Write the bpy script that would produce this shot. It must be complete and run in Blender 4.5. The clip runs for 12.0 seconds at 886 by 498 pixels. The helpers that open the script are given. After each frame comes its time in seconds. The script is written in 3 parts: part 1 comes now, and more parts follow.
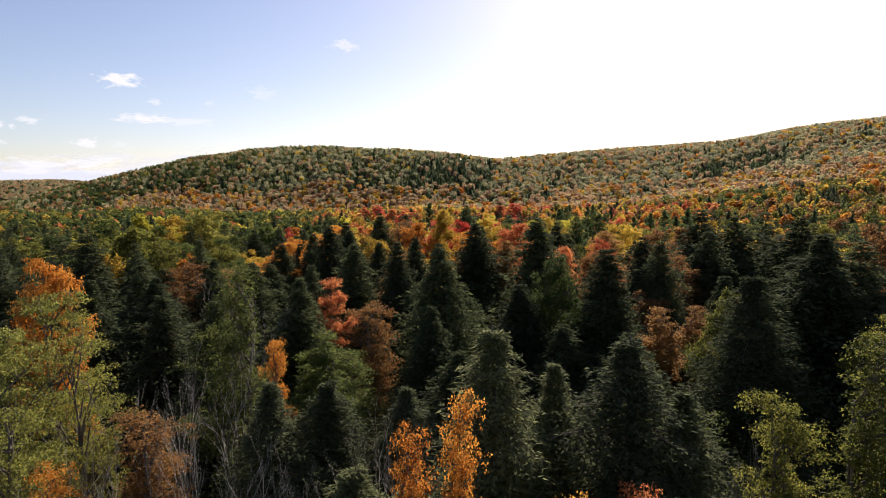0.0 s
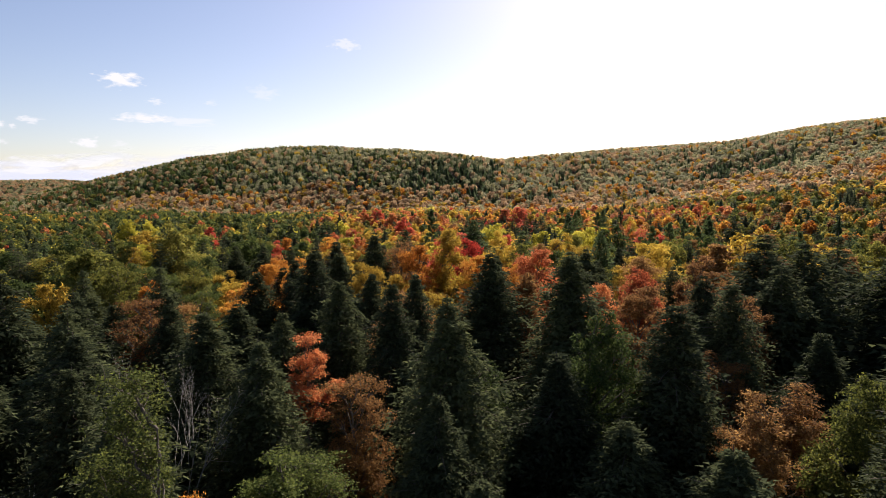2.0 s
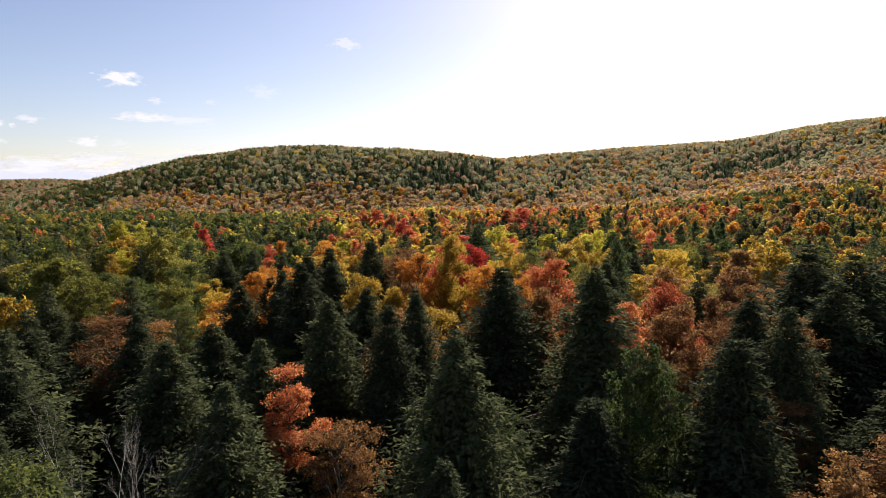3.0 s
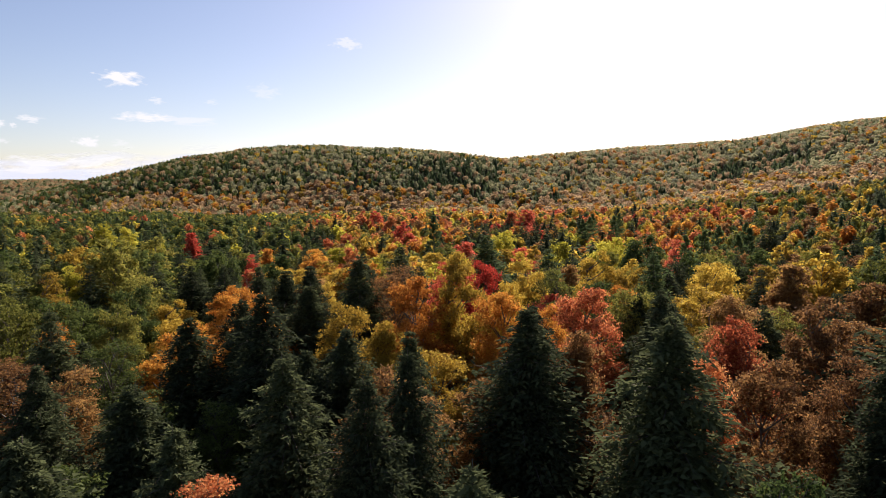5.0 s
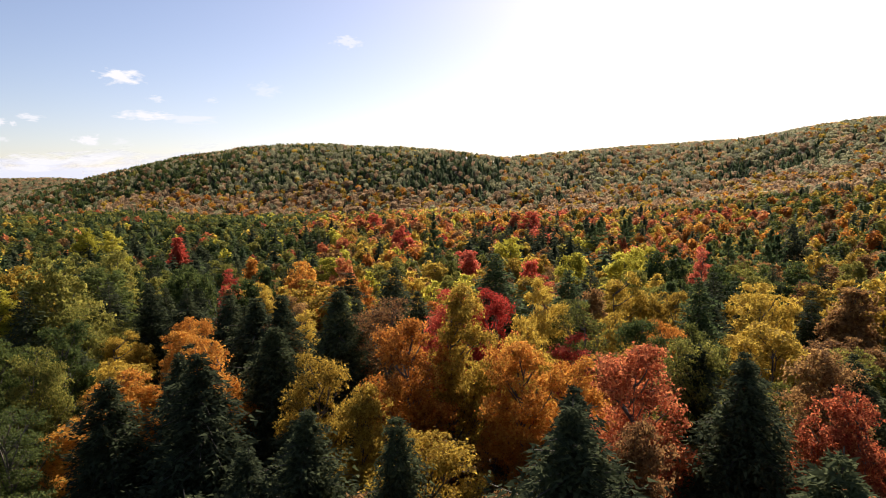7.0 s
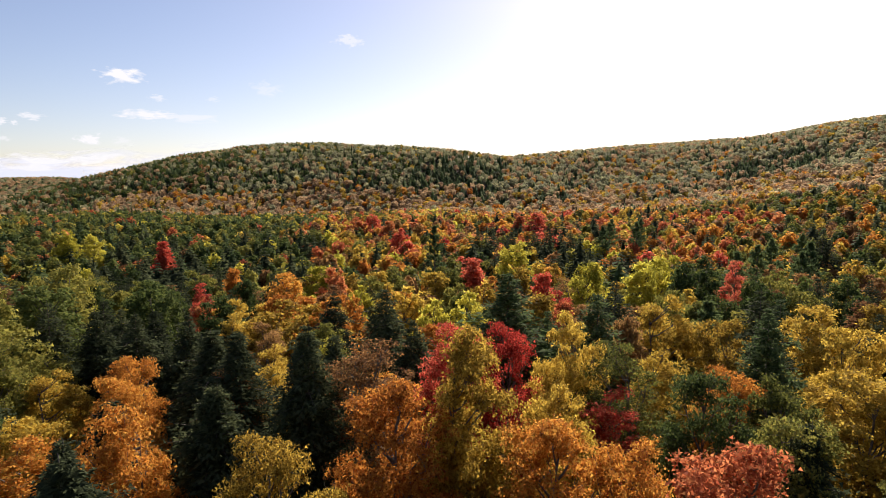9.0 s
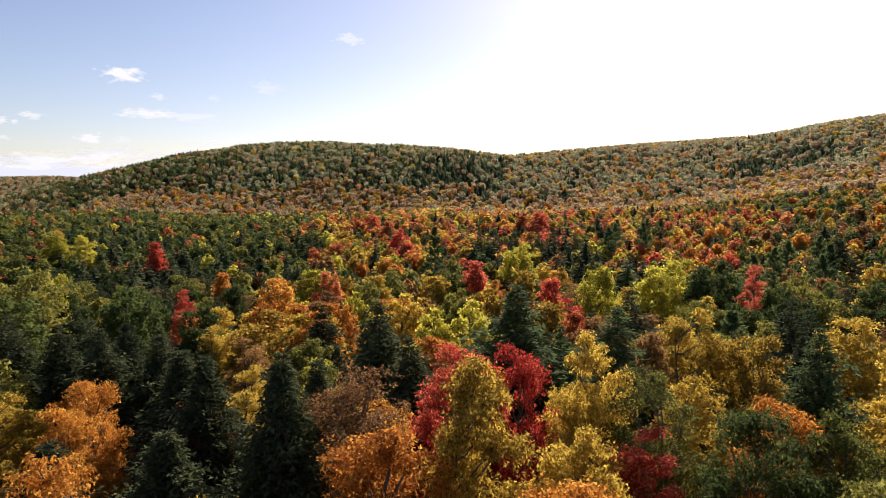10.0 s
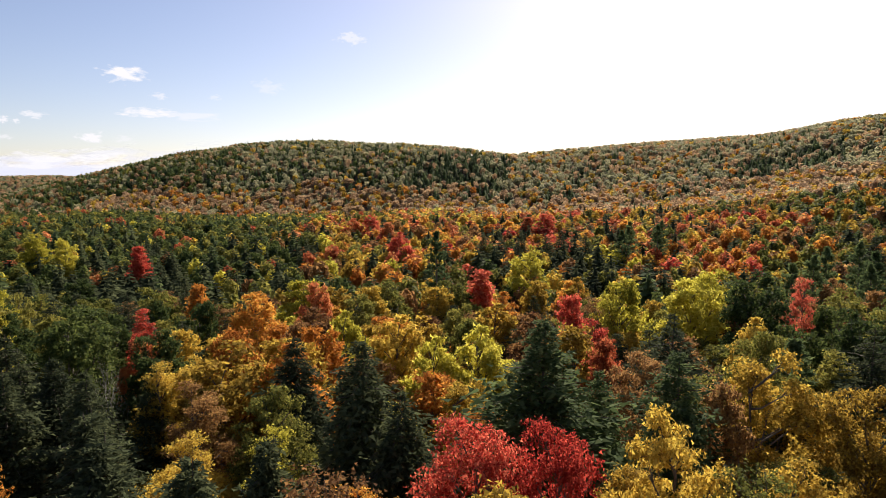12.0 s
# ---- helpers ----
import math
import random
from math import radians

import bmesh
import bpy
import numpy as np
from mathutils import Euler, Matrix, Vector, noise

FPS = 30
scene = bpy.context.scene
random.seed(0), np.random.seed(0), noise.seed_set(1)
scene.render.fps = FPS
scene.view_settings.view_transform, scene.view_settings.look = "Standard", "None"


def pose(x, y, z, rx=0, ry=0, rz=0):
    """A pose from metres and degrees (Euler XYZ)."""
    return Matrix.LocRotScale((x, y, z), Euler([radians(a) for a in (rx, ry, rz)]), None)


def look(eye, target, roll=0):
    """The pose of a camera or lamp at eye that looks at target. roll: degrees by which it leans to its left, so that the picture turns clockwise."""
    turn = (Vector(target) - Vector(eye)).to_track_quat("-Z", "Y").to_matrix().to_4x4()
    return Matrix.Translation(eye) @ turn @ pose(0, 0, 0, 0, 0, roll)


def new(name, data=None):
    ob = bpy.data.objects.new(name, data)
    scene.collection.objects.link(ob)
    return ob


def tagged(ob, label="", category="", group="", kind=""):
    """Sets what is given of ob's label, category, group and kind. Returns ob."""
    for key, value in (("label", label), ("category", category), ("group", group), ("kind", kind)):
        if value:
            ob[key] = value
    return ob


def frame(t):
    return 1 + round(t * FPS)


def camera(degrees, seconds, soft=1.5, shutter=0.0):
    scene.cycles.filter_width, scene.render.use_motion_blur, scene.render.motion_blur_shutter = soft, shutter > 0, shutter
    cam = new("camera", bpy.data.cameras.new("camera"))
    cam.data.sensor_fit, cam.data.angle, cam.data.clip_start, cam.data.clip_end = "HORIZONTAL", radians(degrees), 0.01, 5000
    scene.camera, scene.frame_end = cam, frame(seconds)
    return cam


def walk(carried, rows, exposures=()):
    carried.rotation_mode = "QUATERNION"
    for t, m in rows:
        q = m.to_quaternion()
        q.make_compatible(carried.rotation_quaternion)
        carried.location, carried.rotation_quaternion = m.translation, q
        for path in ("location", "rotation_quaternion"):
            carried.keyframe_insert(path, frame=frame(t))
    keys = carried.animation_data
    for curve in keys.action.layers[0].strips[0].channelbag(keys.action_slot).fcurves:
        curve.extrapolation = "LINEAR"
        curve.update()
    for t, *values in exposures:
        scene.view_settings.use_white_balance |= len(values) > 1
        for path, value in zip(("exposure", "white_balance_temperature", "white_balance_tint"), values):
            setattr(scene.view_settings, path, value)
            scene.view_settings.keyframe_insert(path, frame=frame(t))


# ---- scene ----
# The drone flies straight ahead over the tree tops and climbs about five metres.
cam = camera(70, 12.0, soft=0.8)


def flight(x, y, z, yaw, down):
    """The camera's pose from its place, its turn to the left and its tilt down, in milliradians."""
    return pose(x, y, z, 90 - math.degrees(down / 1000), 0, math.degrees(yaw / 1000)) @ pose(0, 0, 0, 0, 0, -0.45)


walk(cam, [
    (0.0, flight(0.70, -0.14, 24.43, -5.5, 91.3)),
    (0.5, flight(0.62, 2.69, 25.00, -5.1, 91.3)),
    (1.0, flight(0.53, 5.57, 25.56, -4.8, 91.5)),
    (1.5, flight(0.44, 8.64, 26.00, -4.4, 91.8)),
    (2.0, flight(0.33, 11.94, 26.30, -3.6, 92.2)),
    (2.5, flight(0.20, 15.19, 26.45, -3.5, 92.4)),
    (3.0, flight(0.10, 18.20, 26.64, -3.3, 93.3)),
    (5.0, flight(0.00, 30.42, 27.21, -1.0, 93.3)),
    (5.5, flight(-0.02, 33.37, 27.46, -0.8, 93.9)),
    (6.0, flight(-0.01, 36.18, 27.75, -0.2, 94.3)),
    (6.5, flight(0.02, 38.79, 28.06, 0.1, 95.0)),
    (7.0, flight(0.05, 41.54, 28.33, 0.6, 95.8)),
    (9.0, flight(0.12, 52.44, 28.86, 3.1, 97.3)),
    (9.5, flight(0.11, 55.16, 28.92, 3.8, 98.0)),
    (10.0, flight(0.11, 57.94, 28.93, 4.3, 98.8)),
    (10.5, flight(0.10, 60.59, 28.97, 5.0, 99.2)),
    (11.0, flight(0.09, 63.29, 29.04, 5.6, 99.7)),
    (11.5, flight(0.05, 66.00, 29.09, 6.3, 99.6)),
    (12.0, flight(0.00, 68.73, 29.16, 7.2, 99.8)),
], [(0.0, 1.2, 6500, 15.0), (12.0, 1.2, 6500, 15.0)])

# ---- light: an October noon, the sun ahead and to the right, high above the ridge ----
SUN_AZIMUTH, SUN_HEIGHT = 20.0, 31.0  # degrees to the right of the way ahead, degrees above the horizon
world = bpy.data.worlds.new("autumn_sky")
scene.world = world
world.use_nodes = True
wn, wl = world.node_tree.nodes, world.node_tree.links
sky = wn.new("ShaderNodeTexSky")
sky.sky_type = "NISHITA"
sky.sun_disc = False
sky.sun_elevation, sky.sun_rotation = radians(SUN_HEIGHT), radians(SUN_AZIMUTH)
sky.air_density, sky.dust_density, sky.ozone_density, sky.altitude = 1.0, 0.8, 1.2, 400
hue = wn.new("ShaderNodeMix")
hue.data_type, hue.blend_type = "RGBA", "MULTIPLY"
hue.inputs["Factor"].default_value = 1.0
hue.inputs["B"].default_value = (1.075, 0.993, 1.03, 1)  # a touch of lavender over the whole sky
wl.new(sky.outputs["Color"], hue.inputs["A"])
wl.new(hue.outputs["Result"], wn["Background"].inputs["Color"])
wn["Background"].inputs["Strength"].default_value = 0.0505

sun = new("sun", bpy.data.lights.new("sun", "SUN"))
sun.data.energy, sun.data.angle, sun.data.color = 5.0, radians(0.53), (1.0, 0.93, 0.82)
az, el = radians(SUN_AZIMUTH), radians(SUN_HEIGHT)
sun.matrix_world = look((0, 0, 0), (-math.sin(az) * math.cos(el), -math.cos(az) * math.cos(el), -math.sin(el)))


# ---- materials ----
def nodes_of(name):
    m = bpy.data.materials.new(name)
    m.use_nodes = True
    m.node_tree.nodes.clear()
    return m, m.node_tree.nodes, m.node_tree.links


def math_node(n, l, op, a, b):
    k = n.new("ShaderNodeMath")
    k.operation = op
    for socket, v in zip(k.inputs, (a, b)):
        if isinstance(v, (int, float)):
            socket.default_value = v
        else:
            l.new(v, socket)
    return k.outputs[0]


def ramp(n, l, fac, stops):
    r = n.new("ShaderNodeValToRGB")
    e = r.color_ramp.elements
    while len(e) < len(stops):
        e.new(0.5)
    for k, (at, c) in zip(e, stops):
        k.position, k.color = at, (*c, 1)
    l.new(fac, r.inputs[0])
    return r.outputs[0]


def leaf_material(name, c0, c1, c2, through_leaf=0.53, gloss=0.03, rough=0.7):
    """Leaves: three tones mixed from leaf to leaf, from clump to clump and from tree to tree; thin, so that light comes through."""
    m, n, l = nodes_of(name)
    island = n.new("ShaderNodeNewGeometry").outputs["Random Per Island"]
    own = n.new("ShaderNodeObjectInfo").outputs["Random"]
    tone = n.new("ShaderNodeAttribute")
    tone.attribute_name = "tone"
    coords = n.new("ShaderNodeTexCoord").outputs["Object"]
    clump = n.new("ShaderNodeTexNoise")
    clump.inputs["Scale"].default_value, clump.inputs["Detail"].default_value = 0.45, 2.0
    l.new(coords, clump.inputs["Vector"])
    tree = math_node(n, l, "FRACT", math_node(n, l, "ADD", own, tone.outputs["Fac"]), 0)
    fac = math_node(n, l, "ADD", math_node(n, l, "MULTIPLY", island, 0.40), math_node(n, l, "MULTIPLY", tree, 0.38))
    fac = math_node(n, l, "ADD", fac, math_node(n, l, "MULTIPLY", clump.outputs["Fac"], 0.26))
    colour = ramp(n, l, fac, ((0.22, c0), (0.5, c1), (0.78, c2)))
    face = n.new("ShaderNodeBsdfPrincipled")
    face.inputs["Roughness"].default_value = rough
    face.inputs["Specular IOR Level"].default_value = gloss
    l.new(colour, face.inputs["Base Color"])
    back = n.new("ShaderNodeBsdfTranslucent")
    l.new(colour, back.inputs["Color"])
    mix = n.new("ShaderNodeMixShader")
    mix.inputs[0].default_value = through_leaf
    l.new(face.outputs[0], mix.inputs[1])
    l.new(back.outputs[0], mix.inputs[2])
    l.new(mix.outputs[0], n.new("ShaderNodeOutputMaterial").inputs[0])
    return m


def rough_material(name, stops, scale, bump, rough=0.9, stretch=(1, 1, 1)):
    m, n, l = nodes_of(name)
    coords = n.new("ShaderNodeTexCoord").outputs["Object"]
    mapping = n.new("ShaderNodeMapping")
    mapping.inputs["Scale"].default_value = stretch
    l.new(coords, mapping.inputs["Vector"])
    fine, wide = n.new("ShaderNodeTexNoise"), n.new("ShaderNodeTexNoise")
    for k, s, d in ((fine, scale, 6.0), (wide, scale * 0.11, 3.0)):
        k.inputs["Scale"].default_value, k.inputs["Detail"].default_value = s, d
        l.new(mapping.outputs[0], k.inputs["Vector"])
    fac = math_node(n, l, "ADD", math_node(n, l, "MULTIPLY", fine.outputs["Fac"], 0.6), math_node(n, l, "MULTIPLY", wide.outputs["Fac"], 0.4))
    face = n.new("ShaderNodeBsdfPrincipled")
    face.inputs["Roughness"].default_value = rough
    face.inputs["Specular IOR Level"].default_value = 0.05
    l.new(ramp(n, l, fac, stops), face.inputs["Base Color"])
    relief = n.new("ShaderNodeBump")
    relief.inputs["Strength"].default_value, relief.inputs["Distance"].default_value = 0.8, bump
    l.new(fine.outputs["Fac"], relief.inputs["Height"])
    l.new(relief.outputs[0], face.inputs["Normal"])
    l.new(face.outputs[0], n.new("ShaderNodeOutputMaterial").inputs[0])
    return m


LEAF = {
    "crimson": leaf_material("crimson_leaves", (0.28, 0.03, 0.022), (0.50, 0.075, 0.045), (0.63, 0.19, 0.10), 0.56),
    "salmon": leaf_material("salmon_leaves", (0.27, 0.056, 0.026), (0.49, 0.15, 0.058), (0.62, 0.28, 0.10), 0.56),
    "orange": leaf_material("orange_leaves", (0.27, 0.09, 0.018), (0.50, 0.20, 0.034), (0.62, 0.34, 0.06), 0.56),
    "gold": leaf_material("gold_leaves", (0.20, 0.125, 0.022), (0.42, 0.275, 0.04), (0.60, 0.425, 0.07), 0.56),
    "yellow": leaf_material("yellow_leaves", (0.25, 0.225, 0.028), (0.45, 0.395, 0.045), (0.60, 0.52, 0.085), 0.56),
    "olive": leaf_material("olive_leaves", (0.065, 0.075, 0.018), (0.155, 0.155, 0.032), (0.29, 0.25, 0.052), 0.5),
    "lime": leaf_material("lime_leaves", (0.06, 0.075, 0.022), (0.135, 0.15, 0.036), (0.26, 0.25, 0.06), 0.48),
    "green": leaf_material("green_leaves", (0.034, 0.052, 0.017), (0.072, 0.096, 0.025), (0.15, 0.17, 0.042), 0.42),
    "rust": leaf_material("rust_leaves", (0.12, 0.058, 0.026), (0.235, 0.12, 0.044), (0.37, 0.21, 0.07), 0.55),
    # hill leaves: olive and rust lightened and greyed to paint in distance haze
    "haze_olive": leaf_material("haze_olive_leaves", (0.20, 0.20, 0.115), (0.29, 0.28, 0.155), (0.375, 0.345, 0.18), 0.62),
    "haze_rust": leaf_material("haze_rust_leaves", (0.29, 0.19, 0.11), (0.40, 0.265, 0.145), (0.48, 0.335, 0.175), 0.62),
    "needle": leaf_material("hemlock_needles", (0.034, 0.042, 0.023), (0.060, 0.071, 0.034), (0.112, 0.125, 0.054), 0.36, 0.01, 0.9),
    # lighter copy of the hemlock needles, with sunlight put into the colour
    "lit_needle": leaf_material("lit_hemlock_needles", (0.052, 0.060, 0.034), (0.112, 0.124, 0.060), (0.215, 0.222, 0.10), 0.48, 0.02, 0.8),
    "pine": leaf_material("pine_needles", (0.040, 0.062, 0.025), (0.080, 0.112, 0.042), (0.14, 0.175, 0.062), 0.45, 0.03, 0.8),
}
BARK = rough_material("grey_bark", ((0.3, (0.05, 0.04, 0.032)), (0.55, (0.13, 0.11, 0.09)), (0.75, (0.24, 0.21, 0.18))), 3.0, 0.02, 0.9, (1, 1, 0.25))
PALE_BARK = rough_material("pale_bark", ((0.3, (0.12, 0.10, 0.085)), (0.55, (0.27, 0.25, 0.22)), (0.75, (0.42, 0.39, 0.35))), 3.0, 0.02, 0.85, (1, 1, 0.25))
LITTER = rough_material("leaf_litter", ((0.3, (0.055, 0.042, 0.030)), (0.5, (0.11, 0.08, 0.052)), (0.7, (0.19, 0.125, 0.075))), 0.9, 0.15)


# ---- the ground: a wooded valley floor, a round hill ahead on the left and a long ridge rising to the right ----
def smooth(a, b, v):
    s = np.clip((v - a) / (b - a), 0, 1)
    return s * s * (3 - 2 * s)


CREST_X = (-1400, -900, -640, -520, -440, -350, -255, -155, -55, 30, 70, 130, 250, 330, 420, 540, 700, 1000, 1600)
CREST_Z = (-12, -12, -6, 20, 43, 68, 78, 78, 71, 59, 54, 62, 71, 74, 88, 102, 116, 128, 138)
CREST_Y = (880, 880, 880, 880, 880, 880, 850, 835, 770, 725, 720, 765, 790, 720, 700, 700, 720, 760, 800)


def hill_foot(x):
    return np.interp(x, (-520, -300, 0, 120, 300, 600), (600, 575, 560, 530, 440, 350))


def ground_z(x, y):
    x, y = np.asarray(x, float), np.asarray(y, float)
    floor_z = 2.2 - 3.2 * smooth(105, 150, y) + 2.0 * smooth(160, 330, y) - 2.5 * smooth(-20, -90, x) * smooth(90, 200, y)
    floor_z = floor_z + 34 * smooth(60, 420, x) * smooth(40, 240, y) + 1.2 * np.sin(x * 0.045 + 1) * np.sin(y * 0.037)
    top, at = np.interp(x, CREST_X, CREST_Z), np.interp(x, CREST_X, CREST_Y)
    climb = smooth(hill_foot(x) - 20, at + 45, y)
    rolls = 2.4 * np.sin(x * 0.021 + y * 0.013) * np.sin(y * 0.019 - x * 0.008 + 2) * smooth(400, 600, y)
    z = floor_z * (1 - climb) + top * climb + rolls
    z = z - (top + 10) * 0.9 * smooth(at + 90, at + 900, y)
    # a farther hill shows past the left end of the near one
    far = 68 * np.exp(-(((x + 1180) / 470) ** 2) - ((y - 1850) / 380) ** 2)
    return z + far


def make_mesh(name, verts, faces, mats, tone=None):
    """A mesh from arrays of points and of equal-sided faces."""
    me = bpy.data.meshes.new(name)
    verts = np.concatenate(verts) if isinstance(verts, list) else verts
    faces = faces if isinstance(faces, list) else [faces]
    loops = np.concatenate([f.ravel() for f in faces])
    counts = np.concatenate([np.full(len(f), f.shape[1]) for f in faces])
    me.vertices.add(len(verts))
    me.vertices.foreach_set("co", np.ascontiguousarray(verts, np.float32).ravel())
    me.loops.add(len(loops))
    me.loops.foreach_set("vertex_index", loops.astype(np.int32))
    me.polygons.add(len(counts))
    me.polygons.foreach_set("loop_start", (np.cumsum(counts) - counts).astype(np.int32))
    if tone is not None:
        layer = me.attributes.new("tone", "FLOAT", "FACE")
        layer.data.foreach_set("value", tone.astype(np.float32))
    me.update(calc_edges=True)
    for m in mats:
        me.materials.append(m)
    return me


def grid_mesh(name, xs, ys, mat):
    gx, gy = np.meshgrid(xs, ys)
    v = np.stack([gx, gy, ground_z(gx, gy)], -1).reshape(-1, 3)
    w = len(xs)
    i = (np.arange(len(ys) - 1)[:, None] * w + np.arange(w - 1)[None, :]).ravel()
    me = make_mesh(name, v, np.stack([i, i + 1, i + w + 1, i + w], 1), [mat])
    me.polygons.foreach_set("use_smooth", np.ones(len(me.polygons), bool))
    return me


xs = np.unique(np.concatenate([np.linspace(-4800, -1200, 37), np.linspace(-1200, -150, 71), np.linspace(-150, 150, 61), np.linspace(150, 1200, 71), np.linspace(1200, 4800, 37)]))
ys = np.unique(np.concatenate([np.linspace(-1500, -60, 25), np.linspace(-60, 250, 63), np.linspace(250, 1100, 69), np.linspace(1100, 4800, 60)]))
tagged(new("ground", grid_mesh("ground", xs, ys, LITTER)), "forest floor of brown fallen leaves under the trees", "ground", "", "structure")


# ---- tree shapes, in metres, standing at the origin ----
def tube(path, radii, sides=5):
    path, n = np.asarray(path, float), len(path)
    way = np.gradient(path, axis=0)
    way /= np.linalg.norm(way, axis=1)[:, None] + 1e-9
    side = np.cross(way, (0.31, 0.93, 0.17))
    side /= np.linalg.norm(side, axis=1)[:, None] + 1e-9
    up = np.cross(way, side)
    a = np.arange(sides) * 2 * np.pi / sides
    v = path[:, None] + np.asarray(radii)[:, None, None] * (np.cos(a)[None, :, None] * side[:, None] + np.sin(a)[None, :, None] * up[:, None])
    i, j = np.meshgrid(np.arange(n - 1), np.arange(sides), indexing="ij")
    k = (j + 1) % sides
    f = np.stack([i * sides + j, i * sides + k, (i + 1) * sides + k, (i + 1) * sides + j], -1).reshape(-1, 4)
    return v.reshape(-1, 3), f


def joined(pieces):
    vs, fs, at = [], [], 0
    for v, f in pieces:
        vs.append(v), fs.append(f + at)
        at += len(v)
    return np.concatenate(vs), np.concatenate(fs)


def unit(v):
    return v / (np.linalg.norm(v, axis=-1, keepdims=True) + 1e-9)


def blades(rng, at, way, normal, length, width):
    """Pointed leaf shapes: from a point along a way, lying square to a normal, bent a little."""
    side = unit(np.cross(way, normal)) * width[:, None]
    lift = unit(normal) * (length * rng.uniform(-0.18, 0.1, len(at)))[:, None]
    v = np.stack([at + side, at - side, at + unit(way) * length[:, None] + lift], 1)
    return v.reshape(-1, 3), np.arange(len(at) * 3).reshape(-1, 3)


def ball(rng, n):
    return unit(rng.normal(size=(n, 3)))


def profile(form, u):
    """How far a crown reaches at the share u of its height, as a share of its half width."""
    if form == "spire":
        return (1 - u) ** 0.8 * 0.98 + 0.07
    if form == "spread":
        return np.sin(np.pi * (0.26 + 0.68 * u)) ** 0.6
    if form == "thin":
        return np.sin(np.pi * (0.24 + 0.66 * u)) ** 0.8
    return np.sin(np.pi * (0.20 + 0.74 * u)) ** 0.85


def broadleaf(seed, h, w, base, masses, per, leaf, form="round", squat=0.7, twigs=2):
    """A broad-leaved tree: a swaying tapered trunk, limbs that rise to uneven masses, each a few flat clumps of leaves with gaps between."""
    rng = np.random.default_rng(seed)
    lean = rng.normal(0, 0.02, 2)
    top = 0.88 * h
    zs = np.linspace(-0.8, top, 9)
    sway = np.cumsum(rng.normal(0, 0.10, (9, 2)), 0)
    trunk = np.column_stack([zs * lean[0] + sway[:, 0], zs * lean[1] + sway[:, 1], zs])
    r0 = 0.010 * h + 0.007 * w
    pieces = [tube(trunk, np.linspace(r0, 0.025, 9), 7)]
    girth = math.sqrt(w * (h - base) / 2)
    k = np.arange(masses) + 0.5
    u_of = 1 - (k / masses) ** 0.8 * 0.97
    side_push = rng.uniform(0, 6.28)
    at, out = [], []
    steep = 1.35 if form == "thin" else 0.9
    for i in range(masses):
        u = np.clip(u_of[i] + rng.normal(0, 0.03), 0.0, 0.99)
        a = i * 2.39996 + rng.normal(0, 0.35)
        bulge = 1 + 0.16 * math.sin(a + side_push) + 0.12 * math.sin(3 * a + 5 * u + side_push)
        r = (w / 2) * profile(form, u) * rng.uniform(0.42, 0.84) * bulge
        s = girth * rng.uniform(0.17, 0.33) * (0.75 + 0.35 * (1 - u))
        c = np.array([r * math.cos(a), r * math.sin(a), base + (h - base) * u - 0.3 * s])
        start_z = np.clip(c[2] - r * rng.uniform(0.8, 1.3) * steep - 0.5, 0.22 * h, top)
        root = np.array([np.interp(start_z, zs, trunk[:, 0]), np.interp(start_z, zs, trunk[:, 1]), start_z])
        bend = (root + c) / 2 + np.array([0, 0, -0.06 * h]) * rng.uniform(-0.2, 0.7) + rng.normal(0, 0.2, 3)
        q = np.linspace(0, 1, 5)[:, None]
        limb = root * (1 - q) ** 2 + 2 * bend * q * (1 - q) + c * q ** 2
        pieces.append(tube(limb[[0, 1, 3, 4]], np.linspace(r0 * 0.36, 0.016, 4), 4))
        for j in range(rng.integers(3, 6)):
            g = c + ball(rng, 1)[0] * s * np.array([1.0, 1.0, 0.75]) * (0.7 if j else 0.1)
            g[2] = min(g[2], h - 0.25 * s)
            size = s * rng.uniform(0.5, 0.85)
            pieces.append(tube(np.array([limb[3], (limb[3] + g) / 2 + rng.normal(0, 0.08, 3), g]), (0.024, 0.016, 0.007), 3))
            for _ in range(twigs):
                tip = g + ball(rng, 1)[0] * size * np.array([0.9, 0.9, squat]) + np.array([0, 0, 0.3 * size])
                pieces.append(tube(np.array([g, (g + tip) / 2 + rng.normal(0, 0.04, 3), tip]), (0.013, 0.009, 0.004), 3))
            # leaves hang in tufts round the twig ends of the clump
            n = int(per * (size / (girth * 0.12)) ** 2 * rng.uniform(0.6, 1.15)) + 5
            tufts = n // 9 + 2
            o = ball(rng, tufts)
            o[:, 2] = np.where((o[:, 2] < -0.1) & (rng.random(tufts) < 0.7), -o[:, 2], o[:, 2])
            rad = rng.uniform(0.1, 1, tufts) ** 0.45 * rng.uniform(0.75, 1.2, tufts)
            tuft = g + o * rad[:, None] * size * np.array([1, 1, squat])
            which = rng.integers(0, tufts, n)
            at.append(tuft[which] + rng.normal(0, 0.5 * leaf + 0.05, (n, 3)) * np.array([1, 1, 0.6]))
            out.append(o[which])
    at, out = np.concatenate(at), np.concatenate(out)
    at[:, 2] = np.minimum(at[:, 2], h + 0.12)
    n = len(at)
    normal = unit(out * 0.55 + ball(rng, n) * 0.8 + np.array([0, 0, 0.45]))
    way = unit(np.cross(normal, ball(rng, n)))
    length = leaf * rng.uniform(0.6, 1.4, n)
    return joined(pieces), blades(rng, at, way, normal, length, length * 0.42)


